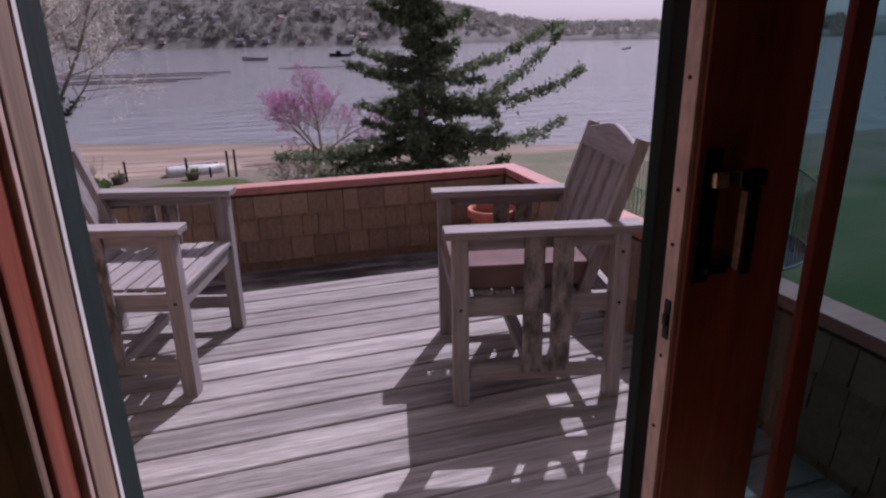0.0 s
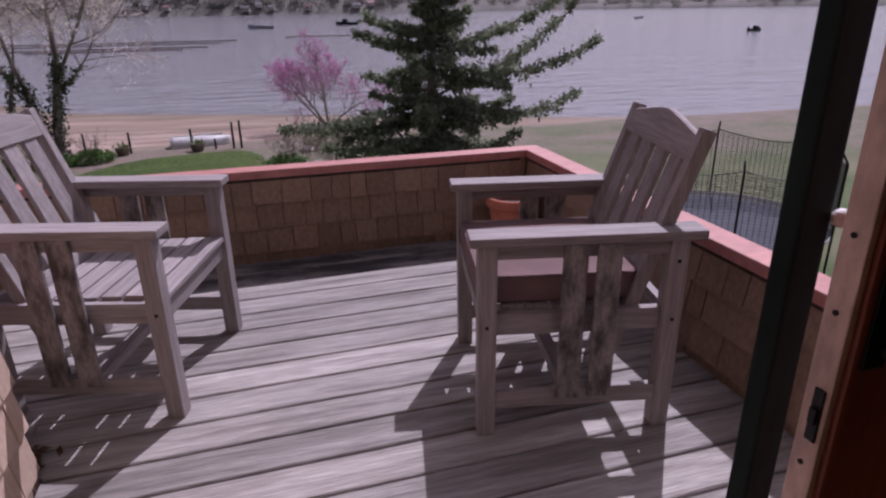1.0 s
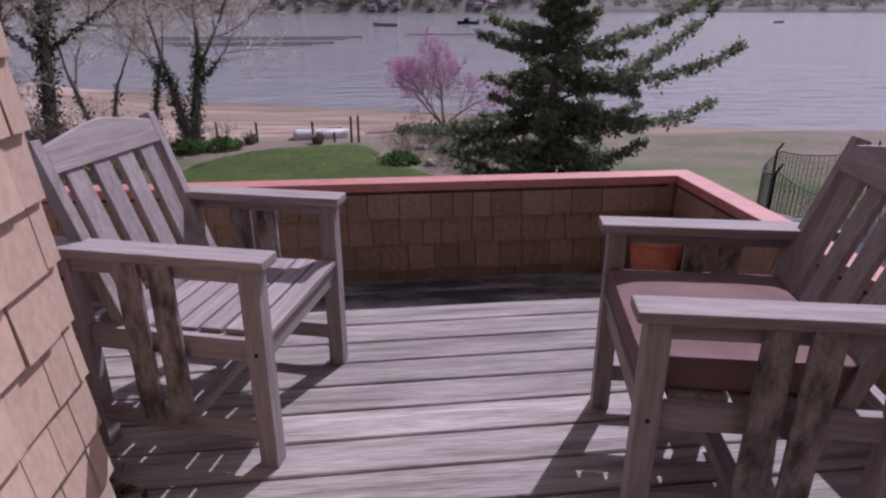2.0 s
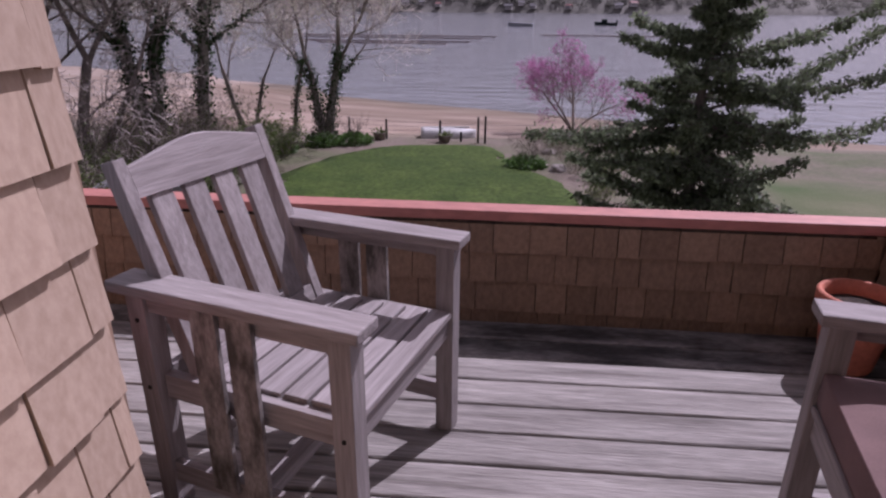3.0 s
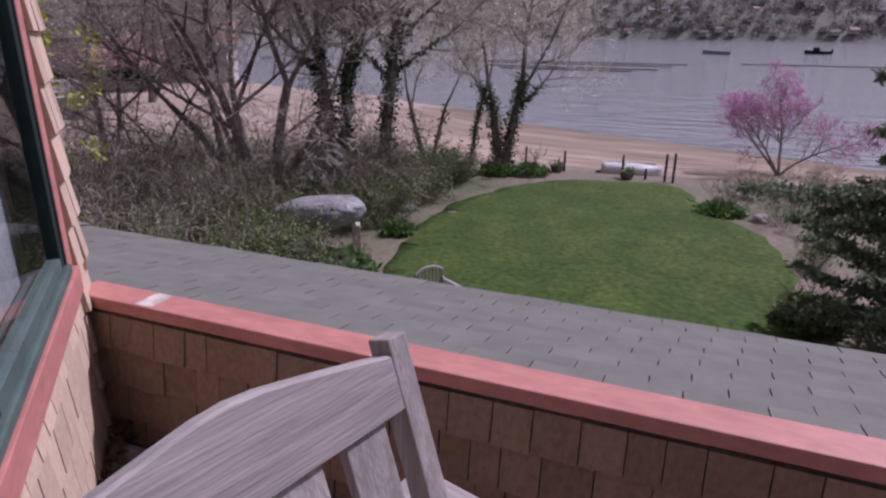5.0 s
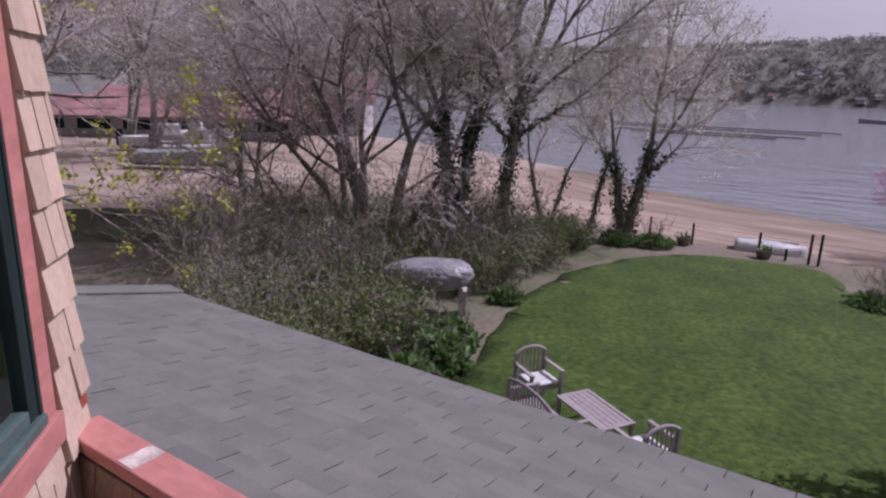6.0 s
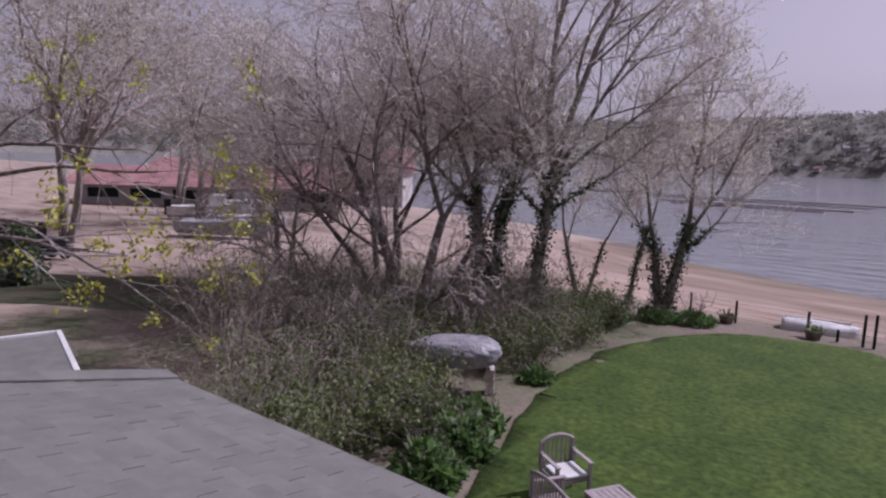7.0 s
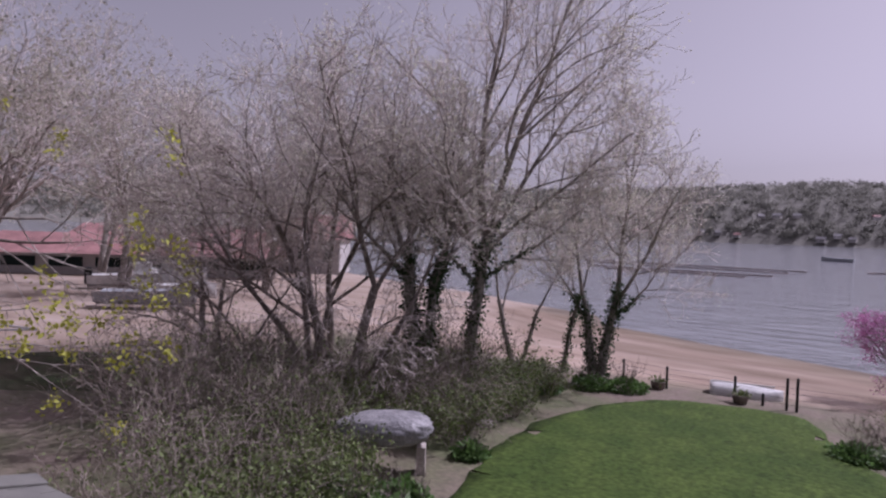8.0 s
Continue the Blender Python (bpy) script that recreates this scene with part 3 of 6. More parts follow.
    part("thumb_stem", boxes((0.768, 0.781, ly0 - 0.016, ly0 - 0.0045, 1.065, 1.079), bevel=0.002), BLACKMETAL, handle)
    part("latch_lever", boxes((0.772, 0.812, ly0 - 0.020, ly0 - 0.0045, 0.918, 0.930), bevel=0.003), BLACKMETAL, handle)
    for ob in door.children:
        if ob.name.startswith(("screen", "leaf")):
            ob.location.x = 0.100
    part("track", boxes((-0.045, 1.765, y - 0.18, y + 0.015, -0.02, 0.008), (-0.045, 1.765, y - 0.145, y - 0.14, 0.008, 0.022), (-0.045, 1.765, y - 0.022, y - 0.016, 0.008, 0.022), bevel=0.001), STEEL, door, "metal sill track")


build_door()


def build_window():
    m = Matrix.Translation(W2A) @ Matrix.Rotation(radians(90 + W2_TURN), 4, "Z")
    win = empty("window_1", m, "wide window with dark green sashes, teal sill and salmon casing", "window", kind="structure")
    # v is negative towards the deck
    def bx(*rows, bevel=0.003):
        return boxes(*rows, bevel=bevel)
    part("casing", bx((0.055, 0.13, 0.004, 0.03, 0.633, 2.13), (2.06, 2.135, 0.004, 0.03, 0.633, 2.13), (0.13, 2.06, 0.004, 0.03, 2.05, 2.13), (0.055, 2.135, -0.014, 0.02, 0.545, 0.632)), CAP, win, "salmon painted casing")
    part("window_sill", bx((0.13, 2.06, -0.006, 0.10, 0.633, 0.665), bevel=0.006), TEAL, win, "teal painted sill")
    part("jamb", bx((0.131, 0.145, 0.006, 0.11, 0.665, 2.05), (2.045, 2.059, 0.006, 0.11, 0.665, 2.05)), GREENFRAME, win)
    for u0, u1 in ((0.145, 1.12), (1.13, 2.045)):
        sash = part("sash", bx((u0, u0 + 0.05, 0.010, 0.05, 0.667, 2.048), (u1 - 0.05, u1, 0.010, 0.05, 0.667, 2.048), (u0 + 0.05, u1 - 0.05, 0.010, 0.05, 1.99, 2.048)), GREENFRAME, win, "dark green sash")
        part("bottom_rail", bx((u0 + 0.05, u1 - 0.05, 0.010, 0.05, 0.667, 0.705)), TEAL, sash, "teal painted bottom rail")
        pane = part("pane", sheet((u0 + 0.05, 0.028, 0.705), (u1 - 0.05, 0.028, 0.705), 1.285), GLASS, sash, "clear window pane")
        pane.visible_shadow = False
    part("blind", bx((0.23, 2.03, 0.12, 0.128, 0.60, 2.04), bevel=0), GREYPAINT, win, "grey curtain close behind the glass")


build_window()


def build_parapets():
    back = structure("parapet_back", boxes((-2.13, 1.80, 3.668, 3.745, -0.35, 0.447)), TANWOOD, "low deck wall under cedar shingles", "parapet")
    part("cap", boxes((-2.123, 1.845, 3.655, 3.770, 0.450, 0.495), bevel=0.006), CAP, back, "salmon painted cap, worn bare at one spot")
    part("worn_patch", boxes((-1.83, -1.76, 3.662, 3.764, 0.4935, 0.4965), bevel=0.001), WORN, back, "bare worn patch")
    # thin dark strip added as the shadow line below the cap, not a board
    part("cap_shadow_board", boxes((-2.118, 1.70, 3.657, 3.667, 0.436, 0.448), bevel=0.002), SOILSHADOW, back)
    rot = math.atan(0.02)
    m = Matrix.Translation((1.845, 3.770, 0)) @ Matrix.Rotation(rot, 4, "Z")
    right = structure("parapet_right", boxes((-0.095, -0.02, -2.82, -0.03, -0.35, 0.447), m=m), TANWOOD, "low deck wall beside the chair under cedar shingles", "parapet")
    part("cap", boxes((-0.115, 0.002, -2.81, -0.117, 0.4515, 0.4965), m=m, bevel=0.006), CAP, right, "salmon painted cap")
    # added shadow strip below this cap too
    part("cap_shadow_board", boxes((-0.108, -0.097, -2.81, -0.125, 0.436, 0.45), m=m, bevel=0.002), SOILSHADOW, right)
    return back, right, m


PARAPET_BACK, PARAPET_RIGHT, RIGHT_M = build_parapets()


def build_roof():
    """Low sloping roof beyond the parapets, its three-tab shingles in courses along the eave."""
    roof = empty("roof", pose(0, 0, 0), "low grey asphalt shingle roof below the deck wall", "roof", kind="structure")
    z_at = lambda y: 0.20 - 0.2136 * (y - 3.75)
    verts = [(-5.40, 3.70, 0), (2.6, 3.70, 0), (2.6, 5.95, 0), (-5.10, 5.95, 0)]
    bm = bmesh.new()
    top = [bm.verts.new((x, y, z_at(y) - 0.012)) for x, y, _ in verts]
    low = [bm.verts.new((x, y, z_at(y) - 0.16)) for x, y, _ in verts]
    bm.faces.new(top)
    bm.faces.new(list(reversed(low)))
    for i in range(4):
        bm.faces.new((top[i], low[i], low[(i + 1) % 4], top[(i + 1) % 4]))
    bmesh.ops.recalc_face_normals(bm, faces=bm.faces[:])
    part("deck_board", bm, ROOFING, roof)
    # the east slope beyond the right parapet
    bm = bmesh.new()
    pts = [(1.90, -1.0, 0.21), (1.80, 3.72, 0.21), (2.62, 5.97, -0.28), (3.15, 5.97, -0.30), (3.15, -1.0, -0.12)]
    top = [bm.verts.new(p) for p in pts]
    low = [bm.verts.new((x, y, z - 0.15)) for x, y, z in pts]
    bm.faces.new(top)
    bm.faces.new(list(reversed(low)))
    for i in range(5):
        bm.faces.new((top[i], low[i], low[(i + 1) % 5], top[(i + 1) % 5]))
    bmesh.ops.recalc_face_normals(bm, faces=bm.faces[:])
    part("east_slope", bm, ROOFING, roof)
    return roof, z_at


ROOF, ROOF_Z = build_roof()


# ---- deck ----
def build_deck():
    deck = empty("deck", pose(0, 0, 0), "weathered grey timber deck of long boards with dark gaps", "deck", kind="structure")
    part("joist_bed", boxes((-2.3, 2.0, 0.97, 3.7, -0.30, -0.06)), SOILSHADOW, deck)
    return deck


DECK_OB = build_deck()


def board_mesh(x0, x1, y0, y1, cut, seed):
    """One deck board, its left end cut along the slanting wall, its top slightly cupped and uneven."""
    rng = random.Random(seed)
    bm = bmesh.new()
    n = 14
    rows = []
    for i in range(n + 1):
        ring = []
        for y, z in ((y0, -0.035), (y0, -0.004), (y0 + 0.004, 0.0), ((y0 + y1) / 2, -0.0012), (y1 - 0.004, 0.0), (y1, -0.004), (y1, -0.035)):
            left = max(x0, cut(y))
            x = left + (x1 - left) * i / n
            ring.append(bm.verts.new((x, y + 0.018 * x, z + 0.0018 * noise.noise(Vector((x * 1.7, seed * 3.1, y * 9))))))
        rows.append(ring)
    for a, b in zip(rows, rows[1:]):
        for k in range(6):
            bm.faces.new((a[k], a[k + 1], b[k + 1], b[k]))
    bm.faces.new(rows[0])
    bm.faces.new(list(reversed(rows[-1])))
    bmesh.ops.recalc_face_normals(bm, faces=bm.faces[:])
    return bm


def wall_line(y):
    """Where the deck's left side stands at y."""
    return W1X + 0.02 if y < W1END else W1X + 0.055 - (y - W1END)


def build_boards():
    pitch, y, k = 0.155, 0.985, 0
    part("board", board_mesh(-3, 1.8, 0.940, 0.975, wall_line, 99), DECK, DECK_OB)
    while y < 3.60:
        y1 = y + pitch - 0.0105
        # boards beside the back parapet get the mildewed tone with its shade mixed in
        part("board", board_mesh(-3, right_x(y) - 0.09, y, y1, wall_line, k), SHADEDMILDEW if y > 3.3 else DECK, DECK_OB)
        y += pitch
        k += 1


build_boards()


# ---- armchairs ----
def crest(bm, w, m):
    """The arched top rail between the posts."""
    n = 12
    rings = []
    for i in range(n + 1):
        x = -w + 2 * w * i / n
        u = abs(x) / w
        top = 0.120 - 0.046 * max(0.0, u - 0.08) ** 1.12
        rings.append([bm.verts.new(m @ Vector((x, yy, zz))) for yy, zz in ((-0.014, 0.0), (0.014, 0.0), (0.014, top - 0.004), (0.010, top), (-0.010, top), (-0.014, top - 0.004))])
    for a, b in zip(rings, rings[1:]):
        for k in range(6):
            bm.faces.new((a[k], a[(k + 1) % 6], b[(k + 1) % 6], b[k]))
    bm.faces.new(rings[0])
    bm.faces.new(list(reversed(rings[-1])))
    bmesh.ops.recalc_face_normals(bm, faces=bm.faces[:])


def armchair(m, label):
    ch = empty("armchair", m, label, "chair", "teak armchairs on the deck")
    for s in (-1, 1):
        o, i = s * 0.325, s * 0.268
        x0, x1 = min(o, i), max(o, i)
        part("front_leg", boxes((x0, x1, -0.082, -0.026, 0.0, 0.642), bevel=0.003), TEAKZ, ch)
        part("rear_leg", boxes((x0, x1, -0.645, -0.590, 0.0, 0.642), bevel=0.003), TEAKZ, ch)
        ax0, ax1 = sorted((s * 0.338, s * 0.245))
        part("armrest", boxes((ax0, ax1, -0.690, 0.0, 0.643, 0.672), bevel=0.005), TEAK, ch, "flat silvered armrest")
        sx0, sx1 = sorted((s * 0.316, s * 0.296))
        part("arm_rail", boxes((sx0, sx1, -0.589, -0.083, 0.598, 0.642), bevel=0.002), TEAK, ch)
        part("side_rail", boxes((*sorted((s * 0.300, s * 0.272)), -0.589, -0.083, 0.345, 0.415), bevel=0.002), TEAK, ch)
        part("stretcher", boxes((*sorted((s * 0.318, s * 0.296)), -0.589, -0.083, 0.095, 0.155), bevel=0.002), TEAK, ch)
        for c in (-0.308, -0.408):
            part("side_slat", boxes((*sorted((s * 0.3335, s * 0.319)), c - 0.036, c + 0.036, 0.13, 0.642), bevel=0.002), LICHENTEAK, ch, "teak slat blotched with dark lichen")
        # raked back post
        rake = Matrix.Translation((0, -0.475, 0.33)) @ Matrix.Rotation(radians(18.5), 4, "X")
        px0, px1 = sorted((s * 0.276, s * 0.240))
        part("back_post", boxes((px0, px1, -0.024, 0.018, -0.08, 0.650), m=rake, bevel=0.003), TEAKZ, ch)
        for py, pz in ((-0.053, 0.385), (-0.617, 0.385), (-0.617, 0.575)):
            bm = bmesh.new()
            bmesh.ops.create_cone(bm, cap_ends=True, segments=10, radius1=0.006, radius2=0.006, depth=0.004, matrix=pose(s * 0.3255, py, pz, 0, 90, 0))
            part("bolt", bm, BLACKMETAL, ch)
    rake = Matrix.Translation((0, -0.475, 0.33)) @ Matrix.Rotation(radians(18.5), 4, "X")
    bm = bmesh.new()
    crest(bm, 0.2395, rake @ Matrix.Translation((0, 0.003, 0.550)))
    part("crest_rail", bm, TEAKX, ch, "arched crest rail")
    part("back_rail", boxes((-0.2395, 0.2395, -0.014, 0.014, 0.075, 0.13), m=rake, bevel=0.002), TEAKX, ch)
    for k in range(4):
        c = -0.168 + 0.112 * k
        part("back_slat", boxes((c - 0.036, c + 0.036, -0.009, 0.009, 0.131, 0.5495), m=rake, bevel=0.002), TEAKZ, ch)
    for k in range(6):
        y1 = -0.03 - 0.0765 * k
        wdt = 0.2665 if k in (0,) else 0.271
        part("seat_slat", boxes((-wdt, wdt, y1 - 0.064, y1, 0.4155 - 0.003 * k, 0.4345 - 0.003 * k), bevel=0.003), TEAKX, ch)
    part("front_rail", boxes((-0.267, 0.267, -0.066, -0.042, 0.345, 0.414), bevel=0.002), TEAKX, ch)
    part("rear_rail", boxes((-0.267, 0.267, -0.630, -0.605, 0.345, 0.414), bevel=0.002), TEAKX, ch)
    part("cross_stretcher", boxes((-0.2955, 0.2955, -0.345, -0.30, 0.105, 0.145), bevel=0.002), TEAKX, ch)
    return ch


CHAIR_A = armchair(pose(0.034, 2.565, 0, 0, 0, -106.0), "empty weathered silver teak armchair with slatted seat by the house wall")
CHAIR_B_M = pose(0.868, 2.207, 0, 0, 0, 78.4)
CHAIR_B = armchair(CHAIR_B_M, "weathered silver teak armchair holding a brown cushion")


def build_cushion():
    bm = bmesh.new()
    box(bm, -0.262, 0.262, -0.25, 0.25, 0.002, 0.100)
    bmesh.ops.subdivide_edges(bm, edges=bm.edges[:], cuts=9, use_grid_fill=True)
    for v in bm.verts:
        u, w, h = v.co.x / 0.262, v.co.y / 0.25, (v.co.z - 0.051) / 0.049
        r = max(abs(u), abs(w))
        bulge = 0.010 * (1 - u * u) * (1 - w * w) + 0.003 * noise.noise(v.co * 14)
        if h > 0.9:
            v.co.z += bulge - (0.010 if r > 0.99 else 0.0)
        pinch = 1 - 0.012 * abs(h) ** 3
        v.co.x *= pinch
        v.co.y *= pinch
    for f in bm.faces:
        f.smooth = True
    c = part("seat_cushion", bm, CUSHION)
    c.matrix_world = CHAIR_B_M @ pose(0, -0.285, 0.433)
    tagged(c, "thick brown cloth seat cushion lying on the teak armchair", "cushion")


build_cushion()


def build_pot():
    pot = empty("flower_pot", pose(1.555, 3.41, 0), "terracotta pot with bare soil standing in the deck corner", "pot")
    part("body", lathe([(0.0, 0.0), (0.085, 0.0), (0.095, 0.02), (0.128, 0.24), (0.128, 0.245), (0.142, 0.25), (0.148, 0.262), (0.148, 0.30), (0.142, 0.308), (0.128, 0.306), (0.122, 0.26), (0.118, 0.22)], 32), TERRACOTTA, pot)
    part("soil", lathe([(0.0, 0.252), (0.06, 0.256), (0.121, 0.25)], 24), SOILSHADOW, pot, "dark dry soil")


build_pot()


# ---- trees and shrubs ----
class Plant:
    """Grows limbs, twigs and leaf points from a seed."""

    def __init__(self, seed):
        self.rng = np.random.default_rng(seed)
        self.limbs, self.twigs, self.tips = [], [], []

    def grow(self, p, d, length, r, level, levels, kids, wander=0.16, up=0.06, shrink=0.62, angle=48.0, start=0.3, twig_level=2):
        rng = self.rng
        n = max(3, int(4 + length * 1.1)) if level < 2 else 4
        p, d = np.array(p, float), np.array(d, float)
        d /= np.linalg.norm(d)
        seg = length / n
        end_r = r * (0.35 if level < levels else 0.5)
        spots = []
        for i in range(n):
            d = d + rng.normal(size=3) * wander * (0.45 if level == 0 else 1.0) + np.array([0, 0, up])
            d /= np.linalg.norm(d)
            q = p + d * seg
            r0 = r + (end_r - r) * i / n
            r1 = r + (end_r - r) * (i + 1) / n
            (self.limbs if level < twig_level else self.twigs).append((p, q, r0, r1))
            if (i + 1) / n > start:
                spots.append((q, d.copy(), r1, (i + 1) / n))
            p = q
        if level >= levels:
            self.tips.append(p)
            if len(spots) > 1:
                self.tips.append(spots[len(spots) // 2][0])
            return
        count = kids[min(level, len(kids) - 1)]
        for k in range(count):
            q, dd, rr, f = spots[rng.integers(len(spots))] if k else spots[-1]
            ax = np.cross(dd, rng.normal(size=3))
            ax /= np.linalg.norm(ax) + 1e-9
            a = radians(angle * rng.uniform(0.5, 1.2)) * (0.45 if k == 0 else 1.0)
            nd = dd * math.cos(a) + ax * math.sin(a)
            self.grow(q, nd, length * shrink * rng.uniform(0.65, 1.15), max(rr * rng.uniform(0.5, 0.75), 0.004), level + 1, levels, kids, wander, up, shrink, angle, 0.15, twig_level)

    def branch(self, p, d, length, r, level, levels, kids, angle=44.0, rise=0.3, curl=0.5, shrink=0.6, start=0.3, twig_level=2):
        """A limb bent in one even arc, with side limbs spiralling round it, shorter towards its end."""
        rng = self.rng
        n = (9, 7, 5, 3, 2)[min(level, 4)]
        p, d = np.array(p, float), np.array(d, float)
        d /= np.linalg.norm(d)
        bend = rng.normal(size=3) * curl * 0.6
        pts, ways, radii = [p], [d], [r]
        for i in range(n):
            d = d + (bend + np.array([0, 0, rise])) / n + rng.normal(size=3) * 0.07
            d /= np.linalg.norm(d)
            p = p + d * length / n
            pts.append(p)
            ways.append(d)
            radii.append(r * (1 - 0.78 * (i + 1) / n))
            (self.limbs if level < twig_level else self.twigs).append((pts[-2], p, radii[-2], radii[-1]))
        if level >= levels:
            self.tips += [pts[-1], pts[len(pts) // 2]]
            return
        count = kids[min(level, len(kids) - 1)]
        az = rng.uniform(0, 6.28)
        for k in range(count):
            f = start + (1 - start) * (k + rng.random()) / count
            j = min(int(f * n), n - 1)
            q = pts[j] + (pts[j + 1] - pts[j]) * (f * n - j)
            w = ways[j + 1]
            az += 2.4 + rng.normal() * 0.4
            side = np.cross(w, [0.3, 0.5, 0.8])
            side /= np.linalg.norm(side) + 1e-9
            other = np.cross(w, side)
            a = radians(angle * rng.uniform(0.75, 1.25) * (1.1 - 0.4 * f))
            nd = w * math.cos(a) + (side * math.cos(az) + other * math.sin(az)) * math.sin(a)
            self.branch(q, nd, length * shrink * (1.2 - 0.75 * f) * rng.uniform(0.75, 1.2), max(radii[j] * rng.uniform(0.45, 0.65), 0.004), level + 1, levels, kids, angle, rise, curl, shrink, 0.15, twig_level)


def plant_parts(pl, thing, origin, bark, twig, leaf=None, leaf_size=0.05, per_tip=3, spread=0.12, droop=0.0, leaf_name="foliage", thin=0.006):
    """Turns a grown plant into trunk, twig and leaf meshes under its thing."""
    o = np.array(origin)
    if pl.limbs:
        v, f = tubes([(a - o, b - o, r0, r1) for a, b, r0, r1 in pl.limbs], 7)
        ob = new("trunk", raw_mesh("trunk", v, f, bark, True))
        ob.parent = thing
    if pl.twigs:
        v, f = tubes([(a - o, b - o, max(r0, thin), max(r1, thin * 0.7)) for a, b, r0, r1 in pl.twigs], 3)
        ob = new("crown", raw_mesh("crown", v, f, twig))
        ob.parent = thing
    if leaf and pl.tips:
        t = np.repeat(np.array(pl.tips), per_tip, 0) - o
        t = t + pl.rng.normal(size=t.shape) * spread
        v, f = flakes(t, leaf_size, pl.rng, 1.7, droop)
        ob = new(leaf_name, raw_mesh(leaf_name, v, f, leaf))
        ob.parent = thing


def ivy_on(pl, thing, origin, top, count, size=0.09):
    """Ivy leaves clothing the limbs below a height."""
    o = np.array(origin)
    pts = []
    rng = pl.rng
    low = [s for s in pl.limbs if s[0][2] < top and s[2] > 0.04]
    if not low:
        return
    wts = np.array([np.linalg.norm(s[1] - s[0]) * (s[2] + 0.1) for s in low])
    pick = rng.choice(len(low), count, p=wts / wts.sum())
    for i in pick:
        a, b, r0, r1 = low[i]
        t = rng.random()
        q = a + (b - a) * t
        side = rng.normal(size=3)
        side[2] *= 0.3
        side /= np.linalg.norm(side)
        pts.append(q + side * (r0 * rng.uniform(0.9, 1.3) + abs(rng.normal()) * 0.10) - o)
    v, f = flakes(pts, size, rng, 1.2, 0.4)
    ob = new("ivy", raw_mesh("ivy", v, f, IVY))
    ob.parent = thing
    ob["label"] = "dark evergreen ivy"


def bare_tree(seed, x, y, stems, label, levels=5, kids=(6, 5, 5, 4), bark=DARKBARK, bud=True, ivy=0, ivy_top=0.5, angle=46, per_tip=2, up=0.05, wander=0.15, buds=BUD, bud_size=0.05, group="bare trees by the shore", shrink=0.62, twig=TWIG):
    z = height(x, y) - 0.05
    origin = (x, y, z)
    thing = empty("tree", pose(*origin), label, "tree", group)
    pl = Plant(seed)
    for dx, dy, dz, length, r in stems:
        pl.grow((x + 0.25 * dx, y + 0.25 * dy, z), (dx, dy, dz), length, r, 0, levels, kids, wander, up, shrink, angle, 0.35)
    plant_parts(pl, thing, origin, bark, twig, buds if bud else None, bud_size, per_tip, 0.12, thin=0.011)
    if ivy:
        ivy_on(pl, thing, origin, z + ivy_top, ivy)
    return thing


def shore_tree(seed, x, y, trunks, leaders, label, kids=(11, 8, 6), levels=3, angle=46, rise=0.3, curl=0.6, shrink=0.58, bark=DARKBARK, twig=TWIG, buds=BUD, bud_size=0.036, per_tip=2, ivy=0, ivy_top=4.0, thin=0.0095, start=0.25):
    """A bare tree from plain trunks (lean right, lean away, length, radius) and branching leaders that start at a height on trunk i."""
    z = height(x, y) - 0.05
    origin = (x, y, z)
    thing = empty("tree", pose(*origin), label, "tree", "bare trees by the shore")
    pl = Plant(seed)
    right, away = np.array([0.87, 0.49, 0]), np.array([-0.49, 0.87, 0])
    paths = []
    for lean, back, length, r in trunks:
        p = np.array(origin) + right * lean * 0.35 + away * back * 0.35
        d = right * lean + away * back + np.array([0, 0, 1.0])
        d /= np.linalg.norm(d)
        path = [p]
        for i in range(7):
            d = d + pl.rng.normal(size=3) * 0.05 + np.array([0, 0, 0.03])
            d /= np.linalg.norm(d)
            q = p + d * length / 7
            pl.limbs.append((p, q, r * (1.25 - 0.35 * i / 7 if i else 1.5), r * (1.25 - 0.35 * (i + 1) / 7)))
            p = q
            path.append(p)
        paths.append((path, r))
    for i, f, lean, back, length, r in leaders:
        path, _ = paths[i]
        k = f * 7
        j = min(int(k), 6)
        p = path[j] + (path[j + 1] - path[j]) * (k - j)
        pl.branch(p, right * lean + away * back + np.array([0, 0, 1.0]), length, r, 0, levels, kids, angle, rise, curl, shrink, start)
    plant_parts(pl, thing, origin, bark, twig, buds, bud_size, per_tip, 0.10, thin=thin)
    if ivy:
        ivy_on(pl, thing, origin, z + ivy_top, ivy)
    return thing


shore_tree(13, -10.9, 23.2, [(-0.04, 0.0, 5.6, 0.20)],
           [(0, 1.0, -0.30, 0.1, 10.2, 0.15), (0, 1.0, 0.10, -0.2, 9.4, 0.13), (0, 0.95, 0.50, 0.1, 8.0, 0.10), (0, 0.9, 1.05, 0.1, 6.6, 0.08), (0, 0.9, -0.85, -0.1, 7.6, 0.10), (0, 1.0, -0.2, 0.5, 8.4, 0.10), (0, 0.8, -0.3, -0.8, 6.2, 0.08), (0, 0.75, 1.3, -0.5, 5.0, 0.06), (0, 0.7, -1.2, 0.3, 5.8, 0.07)],
           "tall spreading tree with an ivy-clad trunk and pale budding twigs", kids=(12, 8, 6), bark=BARK, ivy=2200, ivy_top=5.4, bud_size=0.04, rise=0.2)
